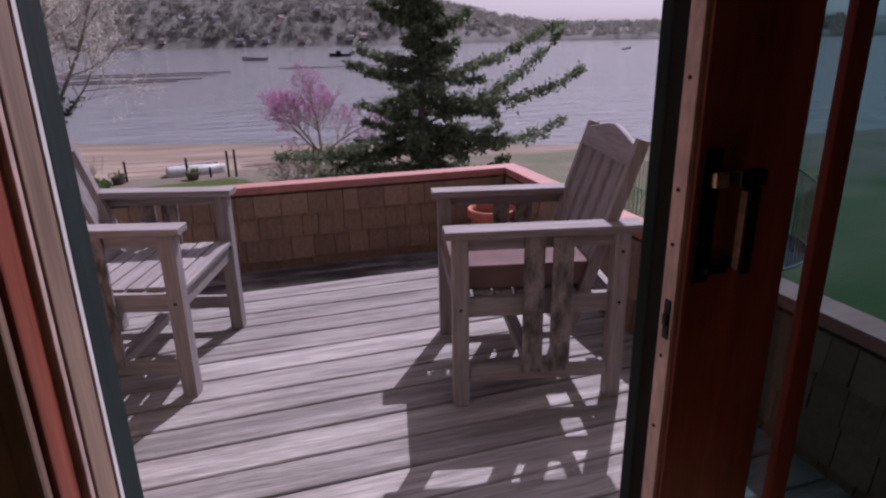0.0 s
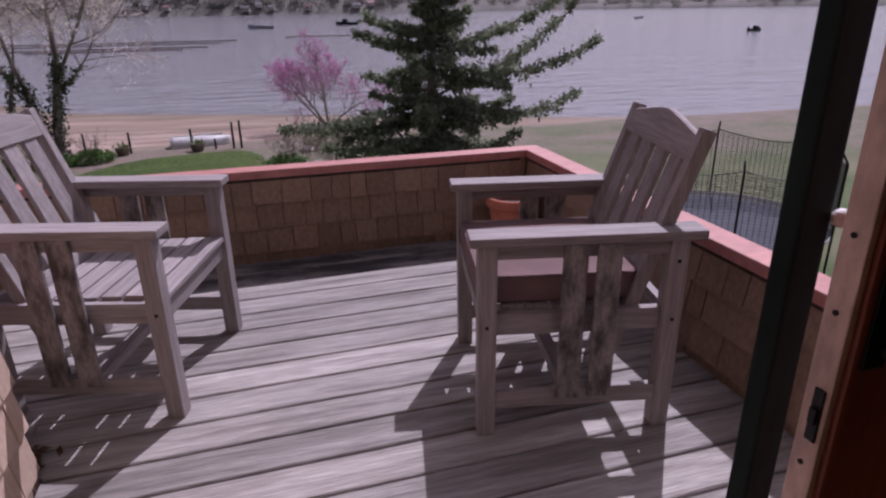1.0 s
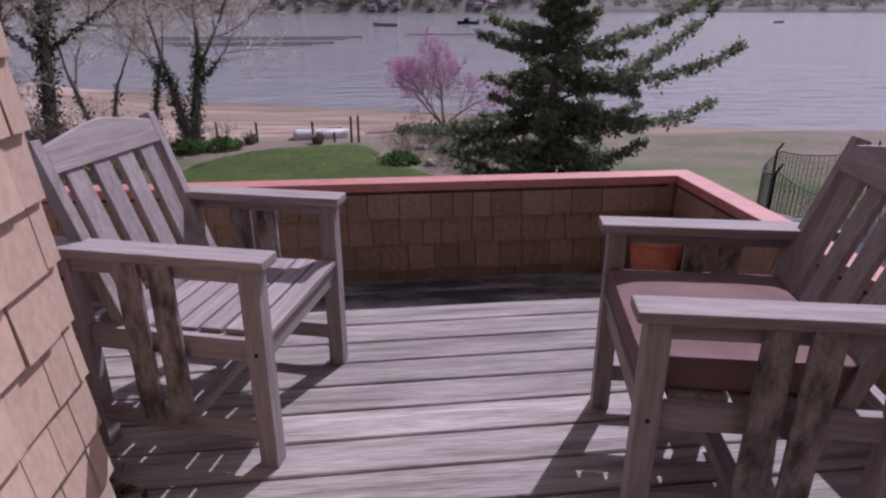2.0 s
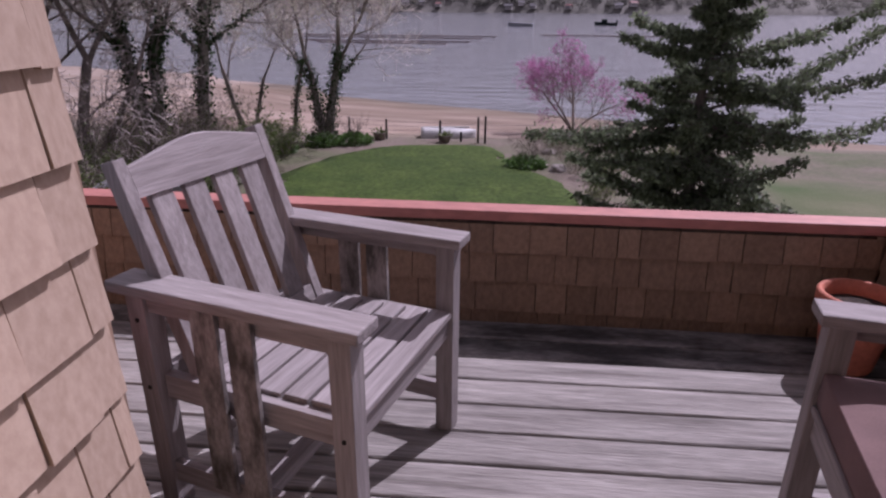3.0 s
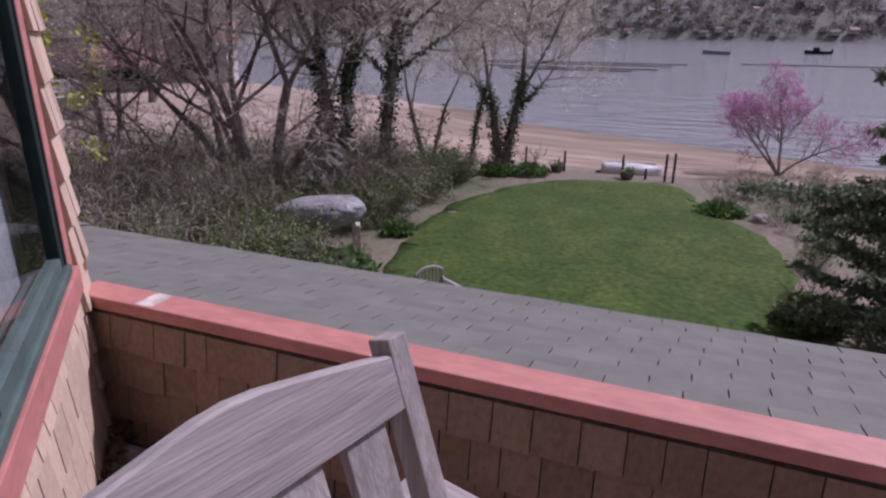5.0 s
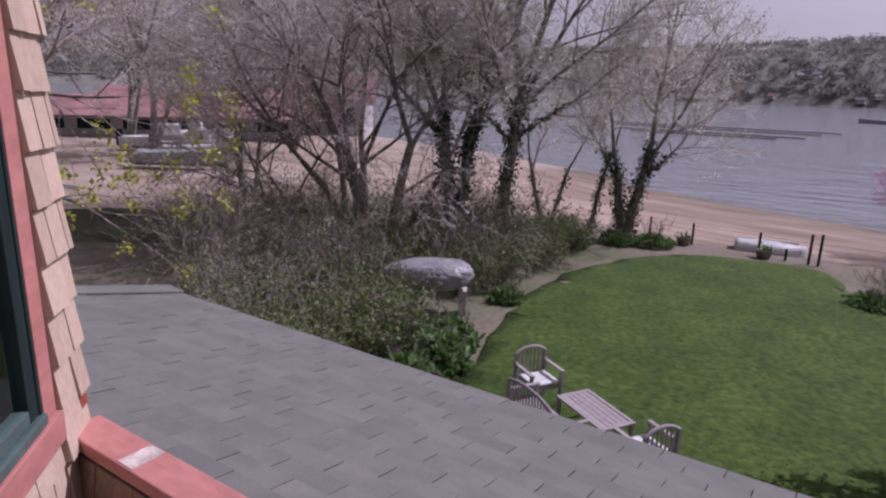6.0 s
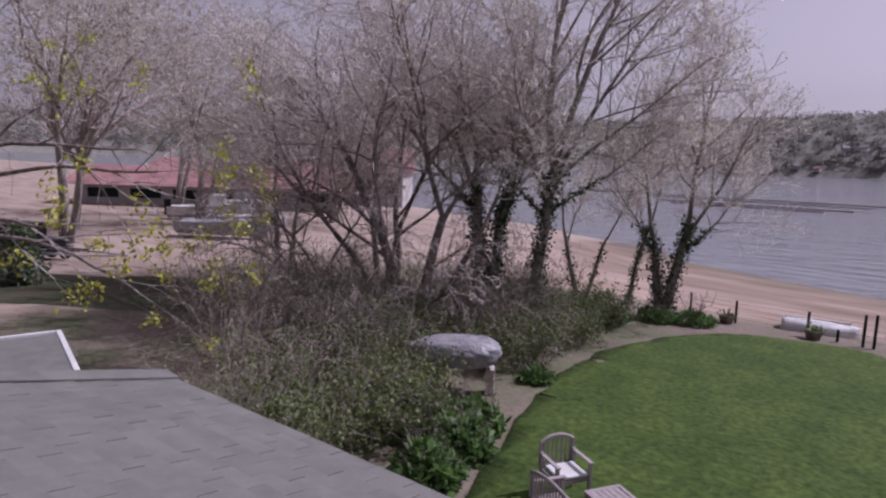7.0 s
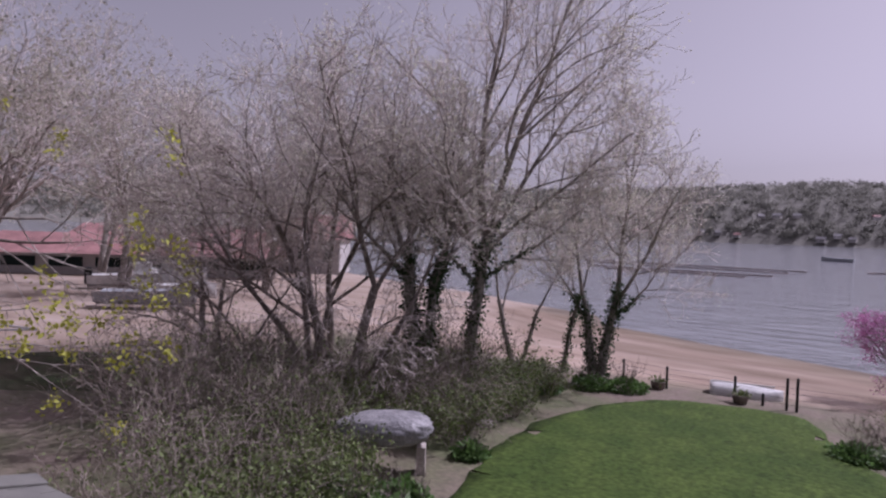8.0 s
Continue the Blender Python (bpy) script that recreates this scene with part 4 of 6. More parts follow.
shore_tree(24, -17.2, 21.6, [(-0.1, 0.0, 3.4, 0.13), (0.3, 0.0, 3.0, 0.11)], [(0, 1.0, -0.35, 0, 8.4, 0.10), (0, 0.9, -1.0, 0, 7.0, 0.08), (1, 1.0, 0.3, 0, 8.0, 0.09), (1, 0.9, 0.9, 0.1, 6.2, 0.07), (0, 0.8, -0.1, 0.5, 7.6, 0.08)],
           "bare tree with a wide crown of fine pale twigs", kids=(13, 9, 6), rise=0.15, curl=0.8)
shore_tree(12, -12.0, 21.7, [(-0.20, 0.0, 4.6, 0.22), (0.14, 0.1, 4.2, 0.18)],
           [(0, 1.0, -0.45, 0.0, 6.0, 0.12), (0, 1.0, 0.1, 0.3, 6.4, 0.12), (0, 0.85, -0.9, -0.2, 5.2, 0.09), (1, 1.0, 0.35, 0.0, 5.8, 0.11), (1, 0.9, 0.8, 0.3, 4.6, 0.08), (1, 0.8, 0.2, -0.7, 4.6, 0.07)],
           "twin-trunked tree wrapped in dark ivy below a budding crown", kids=(11, 7, 6), bark=BARK, ivy=4200, ivy_top=4.6)
shore_tree(11, -13.2, 18.9, [(0.22, 0.1, 3.8, 0.16), (-0.18, 0.0, 3.4, 0.15), (0.75, 0.2, 3.0, 0.11), (-1.0, 0.1, 3.0, 0.10)],
           [(0, 1.0, -0.3, 0.0, 7.8, 0.10), (0, 0.9, 0.4, 0.2, 6.4, 0.09), (1, 1.0, -0.6, 0.1, 8.0, 0.10), (1, 0.9, -0.1, -0.4, 7.0, 0.09), (2, 1.0, 0.5, 0.0, 4.8, 0.07), (3, 1.0, -1.2, 0.1, 7.2, 0.08), (3, 0.8, -0.9, 0.4, 7.0, 0.07), (1, 0.7, -1.2, -0.4, 5.8, 0.07)],
           "dark many-stemmed tree leaning out over the thicket, just in bud", kids=(12, 8, 5), rise=0.12, curl=0.9, angle=50, twig=BROWNTWIG)
shore_tree(14, -11.2, 27.8, [(-0.22, 0.0, 3.2, 0.10), (0.30, 0.0, 2.8, 0.08)], [(0, 1.0, -0.2, 0, 3.4, 0.06), (0, 0.8, 0.2, 0.3, 3.0, 0.05), (1, 1.0, 0.4, 0, 3.0, 0.05)],
           "small forked tree with pale blotched bark", kids=(9, 6, 4), bark=BARK, ivy=260, ivy_top=2.4)
shore_tree(15, -9.9, 29.5, [(0.28, 0.0, 3.6, 0.085)], [(0, 1.0, 0.3, 0, 2.8, 0.05), (0, 0.85, -0.4, 0.2, 2.4, 0.04)], "slim leaning tree with ivy on its trunk", kids=(8, 6, 4), ivy=520, ivy_top=3.6)
shore_tree(16, -7.8, 28.1, [(-0.22, 0.0, 3.0, 0.16), (0.16, 0.0, 3.4, 0.17)],
           [(0, 1.0, -0.35, 0.1, 5.8, 0.09), (0, 0.85, -0.9, 0.0, 4.4, 0.06), (1, 1.0, 0.08, 0.1, 7.0, 0.11), (1, 0.95, 0.55, -0.2, 5.6, 0.08), (1, 0.8, 1.1, 0.1, 4.6, 0.06), (1, 0.9, 0.3, 0.6, 5.0, 0.06)],
           "spreading willow-like tree in bud with a thick ivy skirt", kids=(11, 7, 5), bark=BARK, ivy=2600, ivy_top=3.5)
shore_tree(17, -19.0, 24.6, [(0.1, 0.0, 3.6, 0.15), (-0.3, 0.1, 3.2, 0.12)], [(0, 1.0, 0.2, 0, 8.8, 0.11), (0, 0.85, 0.8, 0, 7.0, 0.08), (1, 1.0, -0.4, 0, 8.4, 0.1), (1, 0.8, -1.0, 0.1, 5.2, 0.07), (0, 0.9, -0.1, 0.5, 6.0, 0.08)],
           "bare budding tree at the edge of the gravel landing", kids=(12, 9, 6), twig=BROWNTWIG)
shore_tree(22, -21.8, 20.4, [(-0.1, 0.0, 3.0, 0.12), (0.3, 0.0, 2.8, 0.10)], [(0, 1.0, -0.3, 0, 6.2, 0.09), (0, 0.8, -0.9, 0, 5.0, 0.07), (1, 1.0, 0.35, 0, 5.8, 0.08), (1, 0.8, 0.9, 0, 4.8, 0.06)],
           "slender bare tree above the thicket", kids=(12, 9, 6), twig=BROWNTWIG)
shore_tree(18, -16.4, 17.2, [(-0.3, 0.0, 1.6, 0.08), (0.3, 0.1, 1.6, 0.08), (0.0, -0.3, 1.5, 0.07)], [(0, 1.0, -0.8, 0, 4.2, 0.06), (0, 0.7, -0.2, 0.3, 4.4, 0.06), (1, 1.0, 0.6, 0, 4.0, 0.05), (1, 0.7, 0.0, -0.3, 4.4, 0.06), (2, 1.0, -0.4, -0.6, 3.8, 0.05)],
           "many-stemmed bare thicket tree with arching twigs", kids=(10, 7, 4), rise=-0.35, curl=1.0, angle=52, buds=None, twig=BROWNTWIG)
shore_tree(19, -12.0, 17.2, [(-0.5, 0.0, 1.2, 0.06), (0.2, 0.2, 1.2, 0.06), (0.5, -0.2, 1.1, 0.05)], [(0, 1.0, -1.0, -0.3, 3.6, 0.05), (0, 0.7, -0.4, 0.2, 3.8, 0.05), (1, 1.0, 0.1, 0.2, 3.6, 0.05), (2, 1.0, 0.7, -0.3, 3.0, 0.04), (0, 0.5, -0.9, -0.8, 3.2, 0.04)],
           "arching bare thicket tree beside the covered boat", kids=(9, 6, 4), rise=-0.5, curl=1.1, angle=52, buds=None, twig=BROWNTWIG)
for k, (x, y, hgt) in enumerate(((-46, 22, 11.5), (-52, 33, 12.5), (-40, 40, 9.5), (-58, 15, 13.0), (-35, 17, 9.5), (-44, 30, 10))):
    bare_tree(30 + k, x, y, [(0.05, 0, 1, hgt, 0.3), (0.3, 0.1, 1, hgt * 0.85, 0.22)], "distant pale green budding tree beyond the landing", levels=4, kids=(9, 5, 4), bark=BARK, bud_size=0.085, per_tip=4, buds=FARBUD, group="distant budding trees", angle=52, twig=BROWNTWIG)


def lime_tree():
    """A tree just out of leaf whose low boughs hang over the drive."""
    x, y = -18.5, 7.4
    z = height(x, y) - 0.05
    thing = empty("maple_tree", pose(x, y, z), "tree with sparse clusters of young lime-green leaves on low boughs", "tree")
    pl = Plant(91)
    pl.grow((x, y, z), (-0.05, 0, 1), 7.0, 0.2, 0, 3, (6, 4, 3), 0.12, 0.02, 0.55, 55, 0.5)
    for h, d, l in ((3.4, (0.8, 0.62, 0.05), 5.6), (4.3, (0.75, 0.66, 0.12), 5.8), (5.0, (0.6, 0.7, 0.2), 5.0), (3.9, (0.9, 0.3, 0.0), 4.6)):
        pl.grow((x, y, z + h), d, l, 0.07, 1, 3, (5, 5, 4), 0.12, 0.0, 0.42, 45, 0.35)
    pl.tips = [t for i, t in enumerate(pl.tips) if i % 4 == 0]
    plant_parts(pl, thing, (x, y, z), DARKBARK, BARK, LIME, 0.066, 36, 0.13, thin=0.008)


lime_tree()


def redbud():
    x, y = 3.6, 34.5
    z = height(x, y) - 0.05
    thing = empty("redbud_tree", pose(x, y, z), "small redbud tree covered in magenta-pink blossom", "tree")
    pl = Plant(41)
    for dx, dy, l in ((-0.8, 0.1, 3.6), (0.62, 0.2, 3.6), (-0.15, -0.5, 4.1), (0.15, 0.5, 3.9), (-0.45, -0.1, 4.0)):
        pl.branch((x, y, z), (dx, dy, 1), l, 0.07, 0, 3, (10, 7, 5), 46, 0.25, 0.5, 0.55, 0.3)
    plant_parts(pl, thing, (x, y, z), BARK, DARKBARK, PINK, 0.042, 3, 0.07, leaf_name="blossom", thin=0.007)


redbud()


def spruce():
    """An open, sprawling spruce: tiers of uneven limbs, some sweeping far out, hung with needle sprays."""
    x, y = 3.82, 13.6
    z = height(x, y) - 0.05
    thing = empty("spruce_tree", pose(x, y, z), "open dark green spruce with long uneven sweeping boughs", "tree")
    rng = np.random.default_rng(8)
    limbs, twigs, needles = [], [], []
    top = 7.6
    prev = np.array([0.0, 0.0, 0.0])
    for i in range(1, 17):
        q = np.array([0.05 * math.sin(i * 0.8), 0.04 * math.cos(i * 0.7), top * i / 16])
        limbs.append((prev, q, 0.15 * (1 - (i - 1) / 17), 0.15 * (1 - i / 17)))
        prev = q

    def bough(h, az, length, rise, heavy=1.0):
        p = np.array([0, 0, h])
        d = np.array([math.cos(az), math.sin(az), rise])
        n = 12
        pts = [p]
        for i in range(n):
            d = d + rng.normal(size=3) * 0.06 + np.array([0, 0, 0.035 if i > 4 else -0.02])
            d /= np.linalg.norm(d)
            pts.append(pts[-1] + d * length / n)
        for i in range(n):
            limbs.append((pts[i], pts[i + 1], 0.035 * (1 - i / (n + 1)), 0.035 * (1 - (i + 1) / (n + 1))))
            if i < 1:
                continue
            for s in (-1, 1, -1, 1):
                out = length * 0.26 * (1 - i / (n + 2)) * rng.uniform(0.4, 1.15) + 0.10
                side = np.cross(d, [0, 0, 1.0])
                side /= np.linalg.norm(side)
                e = side * s + d * rng.uniform(0.3, 1.1) + np.array([0, 0, rng.uniform(-0.35, 0.12)])
                e /= np.linalg.norm(e)
                a = pts[i] + (pts[i + 1] - pts[i]) * rng.random()
                b = a + e * out
                twigs.append((a, b, 0.009, 0.004))
                m = int(out * 62 * heavy) + 5
                t = rng.random((m, 1))
                needles.extend(a + (b - a) * t + rng.normal(size=(m, 3)) * np.array([0.035, 0.035, 0.04]) + np.array([0, 0, -0.02]))
        m = 34
        t = rng.random((m, 1))
        needles.extend(pts[-2] + (pts[-1] - pts[-2]) * t * 1.2 + rng.normal(size=(m, 3)) * 0.045)
    for k in range(84):
        h = 0.5 + 6.7 * (k + rng.random()) / 84
        az = k * 2.4 + rng.normal() * 0.3
        reach = 2.9 * (1 - h / 7.0) ** 0.7 * rng.uniform(0.6, 1.1)
        if h > 4.3:
            reach = rng.uniform(0.3, 0.85)
        bough(h, az, max(0.35, reach), rng.uniform(-0.25, 0.45), 0.8)
    # the long boughs that reach out towards the open water
    for h, az, length, rise in ((3.5, -0.30, 3.7, 0.33), (3.2, -0.05, 3.9, 0.24), (2.6, -0.22, 3.3, 0.16), (4.1, -0.15, 3.1, 0.36), (2.7, 3.1, 3.2, 0.0), (3.1, 3.35, 2.8, 0.10), (5.0, 0.1, 1.3, 0.45), (5.4, 3.2, 1.1, 0.3), (4.5, 3.0, 1.4, 0.1), (4.2, 3.3, 1.6, 0.15), (0.7, 3.0, 2.2, 0.05), (1.1, 3.5, 2.3, 0.1), (1.5, 2.7, 2.3, 0.1), (1.9, 3.9, 2.2, 0.15), (2.2, 3.1, 2.4, 0.1), (0.9, 4.0, 2.0, 0.1)):
        bough(h, az, length, rise, 1.1)
    v, f = tubes(limbs, 6)
    new("trunk", raw_mesh("trunk", v, f, DARKBARK, True)).parent = thing
    v, f = tubes(twigs, 3)
    new("twig_spray", raw_mesh("twig_spray", v, f, DARKBARK)).parent = thing
    v, f = flakes(needles, 0.048, rng, 2.0, 0.35)
    new("crown", raw_mesh("crown", v, f, NEEDLE)).parent = thing


spruce()


def shrub(seed, size, stems, leaf, per_tip, bark=TWIG, name="shrub", leaf_size=0.05, label="", levels=3, up=0.02, spread=0.09):
    thing = empty(name, pose(0, 0, -60), label, "shrub", "shrubs of the thicket")
    pl = Plant(seed)
    for i in range(stems):
        a = 2 * math.pi * i / stems + pl.rng.normal() * 0.3
        r = pl.rng.uniform(0.15, 0.75)
        pl.grow((0.25 * size * math.cos(a) * r, 0.25 * size * math.sin(a) * r, 0), (math.cos(a) * r, math.sin(a) * r, 1), size * pl.rng.uniform(0.55, 0.8), 0.018, 0, levels, (4, 3, 2), 0.2, up, 0.66, 42, 0.2, 0)
    plant_parts(pl, thing, (0, 0, 0), bark, bark, leaf, leaf_size, per_tip, spread, thin=0.006)
    return thing


def scatter_shrubs():
    rng = np.random.default_rng(77)
    kinds = [shrub(51, 1.5, 14, SHRUBLEAF, 1, SHRUBSTEM, leaf_size=0.036, label="tangled bare-stemmed shrub with small new leaves"),
             shrub(52, 2.1, 13, SHRUBLEAF, 1, SHRUBSTEM, leaf_size=0.034, label="tall twiggy shrub of bare brown stems"),
             shrub(53, 1.0, 12, SHRUBLEAF, 3, SHRUBSTEM, label="low leafy green shrub", leaf_size=0.046),
             shrub(54, 2.3, 13, None, 1, SHRUBSTEM, label="arching bramble shrub of bare brown canes", up=-0.06)]
    spots = []
    tries = 0
    while len(spots) < 62 and tries < 4000:
        tries += 1
        x, y = rng.uniform(-17, -5.9), rng.uniform(8.6, 25)
        edge = -6.6 - 0.12 * max(0, y - 12)
        if x > edge - 0.4 or (y < 10 and x < -13) or (-10.2 < x < -6.0 and 12.6 < y < 16.6 and abs((x + 7.6) - (y - 14.2) * -0.62) < 1.5):
            continue
        if (y > 19 and x < -13) or (-0.25 - x) / (y - 3.06) > 1.5:
            continue
        if all((x - a) ** 2 + (y - b) ** 2 > 0.8 for a, b, _ in spots):
            near = x > edge - 1.8
            spots.append((x, y, 2 if near and rng.random() < 0.8 else int(rng.choice([0, 1, 3, 0, 2]))))
    first = set()
    for x, y, k in spots:
        s = rng.uniform(0.8, 1.2)
        m = pose(x, y, height(x, y) - 0.03, 0, 0, rng.uniform(0, 360))
        if k not in first:
            first.add(k)
            kinds[k].matrix_world = m
        else:
            copy_thing(kinds[k], m)
    for k, thing in enumerate(kinds):
        if k not in first:
            thing.matrix_world = pose(-12, 12 + k, height(-12, 12 + k))
    # shrubs across the lawn and under the spruce
    for x, y, k in ((1.6, 25.2, 0), (2.6, 24.0, 0), (3.4, 26.0, 1), (2.2, 27.3, 2), (4.6, 24.5, 0), (3.4, 21.5, 2), (2.9, 18.6, 2), (5.4, 21.0, 0), (4.4, 28.0, 0), (2.6, 22.6, 0), (6.2, 25.0, 2), (4.2, 17.6, 2), (5.6, 12.2, 2)):
        copy_thing(kinds[k], pose(x, y, height(x, y) - 0.03, 0, 0, rng.uniform(0, 360)) @ Matrix.Scale(0.62, 4))


scatter_shrubs()


def round_bush(x, y, r, label, leaf=SHRUBLEAF, n=1800, name="bush", cat="bush", seed=1, squash=0.9, size=0.075):
    z = height(x, y)
    thing = empty(name, pose(x, y, z), label, cat)
    pl = Plant(seed)
    for i in range(12):
        a = i * 0.55
        pl.grow((0, 0, 0), (math.cos(a) * 0.6, math.sin(a) * 0.6, 1), r * 0.9, 0.015, 0, 2, (4, 3), 0.15, 0.0, 0.6, 40, 0.2, 1)
    plant_parts(pl, thing, (0, 0, 0), DARKBARK, DARKBARK, None)
    rng = pl.rng
    d = rng.normal(size=(n, 3))
    d /= np.linalg.norm(d, axis=1, keepdims=True)
    lump = np.array([1 + 0.28 * noise.noise(Vector((*(v * 2.2), seed * 1.0)[:3]) + Vector((seed * 7.0, 0, 0))) for v in d])
    p = d * (lump * rng.uniform(0.55, 1.0, n) ** 0.5 * r)[:, None]
    p[:, 2] = np.abs(p[:, 2]) * squash + 0.05
    v, f = flakes(p, size, rng, 1.8)
    new("foliage", raw_mesh("foliage", v, f, leaf)).parent = thing
    return thing


round_bush(2.2, 14.4, 0.6, "round leafy green bush at the lawn's edge", SHRUBLEAF, 2600, seed=2)
round_bush(0.9, 23.6, 0.75, "low green bush growing over the lawn edge", LILY, 1300, seed=3, squash=0.42)
round_bush(-7.3, 14.2 + 2.6, 0.42, "clump of dark daffodil leaves in the mulch", LILY, 900, seed=4, squash=0.7)
round_bush(-6.5, 27.6, 0.85, "low loose green bush beside the fence post", LILY, 1300, seed=6, squash=0.5)
round_bush(-7.7, 27.0, 0.75, "loose leafy bush under the ivy-clad tree", LILY, 1500, seed=7, squash=0.6)
round_bush(-9.0, 25.2, 0.8, "low spreading green bush in the mulch bed", LILY, 1700, seed=8, squash=0.5)
for k, (x, y, r) in enumerate(((-6.3, 12.0, 0.62), (-6.7, 13.0, 0.6), (-7.4, 12.3, 0.7), (-6.1, 10.9, 0.55))):
    round_bush(x, y, r, "leafy green lily clump beside the lawn", LILY, 1300, "lily_clump", "plant", 20 + k, 0.95, 0.11)


def evergreen(x, y, h, seed):
    z = height(x, y)
    thing = empty("evergreen_tree", pose(x, y, z), "small dense dark evergreen beside the drive", "tree")
    rng = np.random.default_rng(seed)
    limbs = [(np.array([0, 0, 0.0]), np.array([0, 0, h * 0.95]), 0.16, 0.02)]
    pts = []
    for k in range(90):
        z0 = 0.4 + (h - 0.6) * k / 90
        a = k * 2.4
        reach = 0.32 * (h - z0) * rng.uniform(0.7, 1.1) + 0.15
        b = np.array([math.cos(a) * reach, math.sin(a) * reach, z0 - 0.1 * reach])
        limbs.append((np.array([0, 0, z0]), b, 0.02, 0.006))
        t = rng.random((70, 1)) ** 0.6
        pts.extend(np.array([0, 0, z0]) + (b - np.array([0, 0, z0])) * t + rng.normal(size=(70, 3)) * 0.12)
    v, f = tubes(limbs, 5)
    new("trunk", raw_mesh("trunk", v, f, DARKBARK)).parent = thing
    v, f = flakes(pts, 0.10, rng, 2.0, 0.4)
    new("crown", raw_mesh("crown", v, f, NEEDLE)).parent = thing


evergreen(-27.5, 12.4, 2.4, 61)


def verge():
    """Rough grass beside the drive, coloured dark for tree shade, an uneven tongue on the gravel."""
    bm = bmesh.new()
    rings = []
    for i in range(9):
        f = i / 8
        ring = []
        for k in range(56):
            a = 2 * math.pi * k / 56
            w = f * (1 + 0.22 * noise.noise(Vector((math.cos(a) * 1.7, math.sin(a) * 1.7, 4.0))) + 0.06 * math.sin(9 * a + 1))
            u, v = 7.8 * w * math.cos(a), 3.3 * w * math.sin(a)
            c, s = math.cos(0.62), math.sin(0.62)
            x, y = -24.6 + u * c - v * s, 14.2 + u * s + v * c
            ring.append(bm.verts.new((x, y, height(x, y) + 0.05 - 0.04 * f ** 4)))
        rings.append(ring)
    for p, q in zip(rings[1:], rings[2:]):
        for k in range(56):
            bm.faces.new((p[k], q[k], q[(k + 1) % 56], p[(k + 1) % 56]))
    bm.faces.new(rings[1])
    for v in rings[0]:
        bm.verts.remove(v)
    ob = part("verge", bm, SHADEDGRASS)
    tagged(ob, "rough grass darkened for tree shade beside the gravel landing", "grass", kind="structure")


verge()


# ---- far shore ----
def hill_top(yaw):
    """Height of the hill across the bay at a heading in degrees left of the y axis."""
    pts = ((-60, 30), (-40, 24), (-30, 24), (-26, 26), (-22, 40), (-17, 66), (-10, 90), (0, 100), (10, 92), (18, 84), (30, 78), (60, 60), (90, 60))
    for (a, h0), (b, h1) in zip(pts, pts[1:]):
        if a <= yaw <= b:
            return h0 + (h1 - h0) * (yaw - a) / (b - a)
    return 40


def far_radius(yaw):
    return 960 + 5 * max(0, -yaw - 12) + 60 * noise.noise(Vector((yaw * 0.05, 3.3, 0)))


def build_hill():
    rng = np.random.default_rng(5)
    verts, faces = [], []
    n = 151
    for i in range(n):
        yaw = -60 + i
        r0, h = far_radius(yaw), hill_top(yaw)
        for dr, hh in ((-6, -9.0), (0, -4.9), (8, 0.0), (90, h * 0.55), (190, h * 0.9), (330, h * 0.9), (700, h * 0.5)):
            a = radians(yaw)
            verts.append((-math.sin(a) * (r0 + dr), math.cos(a) * (r0 + dr), hh - 0.1))
    for i in range(n - 1):
        for k in range(6):
            faces.append((i * 7 + k, (i + 1) * 7 + k, (i + 1) * 7 + k + 1, i * 7 + k + 1))
    ob = new("far_hill", raw_mesh("far_hill", verts, faces, HILL_BASE, True))
    tagged(ob, "wooded hill on the far side of the bay", "hill", kind="structure")
    # crowns of the wood, each a loose cloud of small leaf clumps
    pts = []
    for k in range(4600):
        yaw = rng.uniform(-48, 84)
        dr = 10 + 200 * rng.random() ** 0.8
        h = hill_top(yaw)
        lift = h * (0.55 * min(1, dr / 90) + 0.35 * max(0, min(1, (dr - 90) / 100)))
        a, r = radians(yaw), far_radius(yaw) + dr
        size = rng.uniform(5.0, 9.5)
        c = np.array([-math.sin(a) * r, math.cos(a) * r, lift + size * 0.45 - 3])
        cloud = rng.normal(size=(76, 3))
        cloud *= (rng.uniform(0.5, 1.0, 76) / np.linalg.norm(cloud, axis=1))[:, None]
        pts.append(cloud * size * np.array([1, 1, rng.uniform(0.75, 1.1)]) + c)
    v, f = flakes(np.concatenate(pts), 1.7, rng, 1.4, 0.2)
    ob = new("far_wood", raw_mesh("far_wood", v, f, HILL))
    tagged(ob, "grey-green spring woodland covering the far hill", "woodland", kind="stuff")


build_hill()


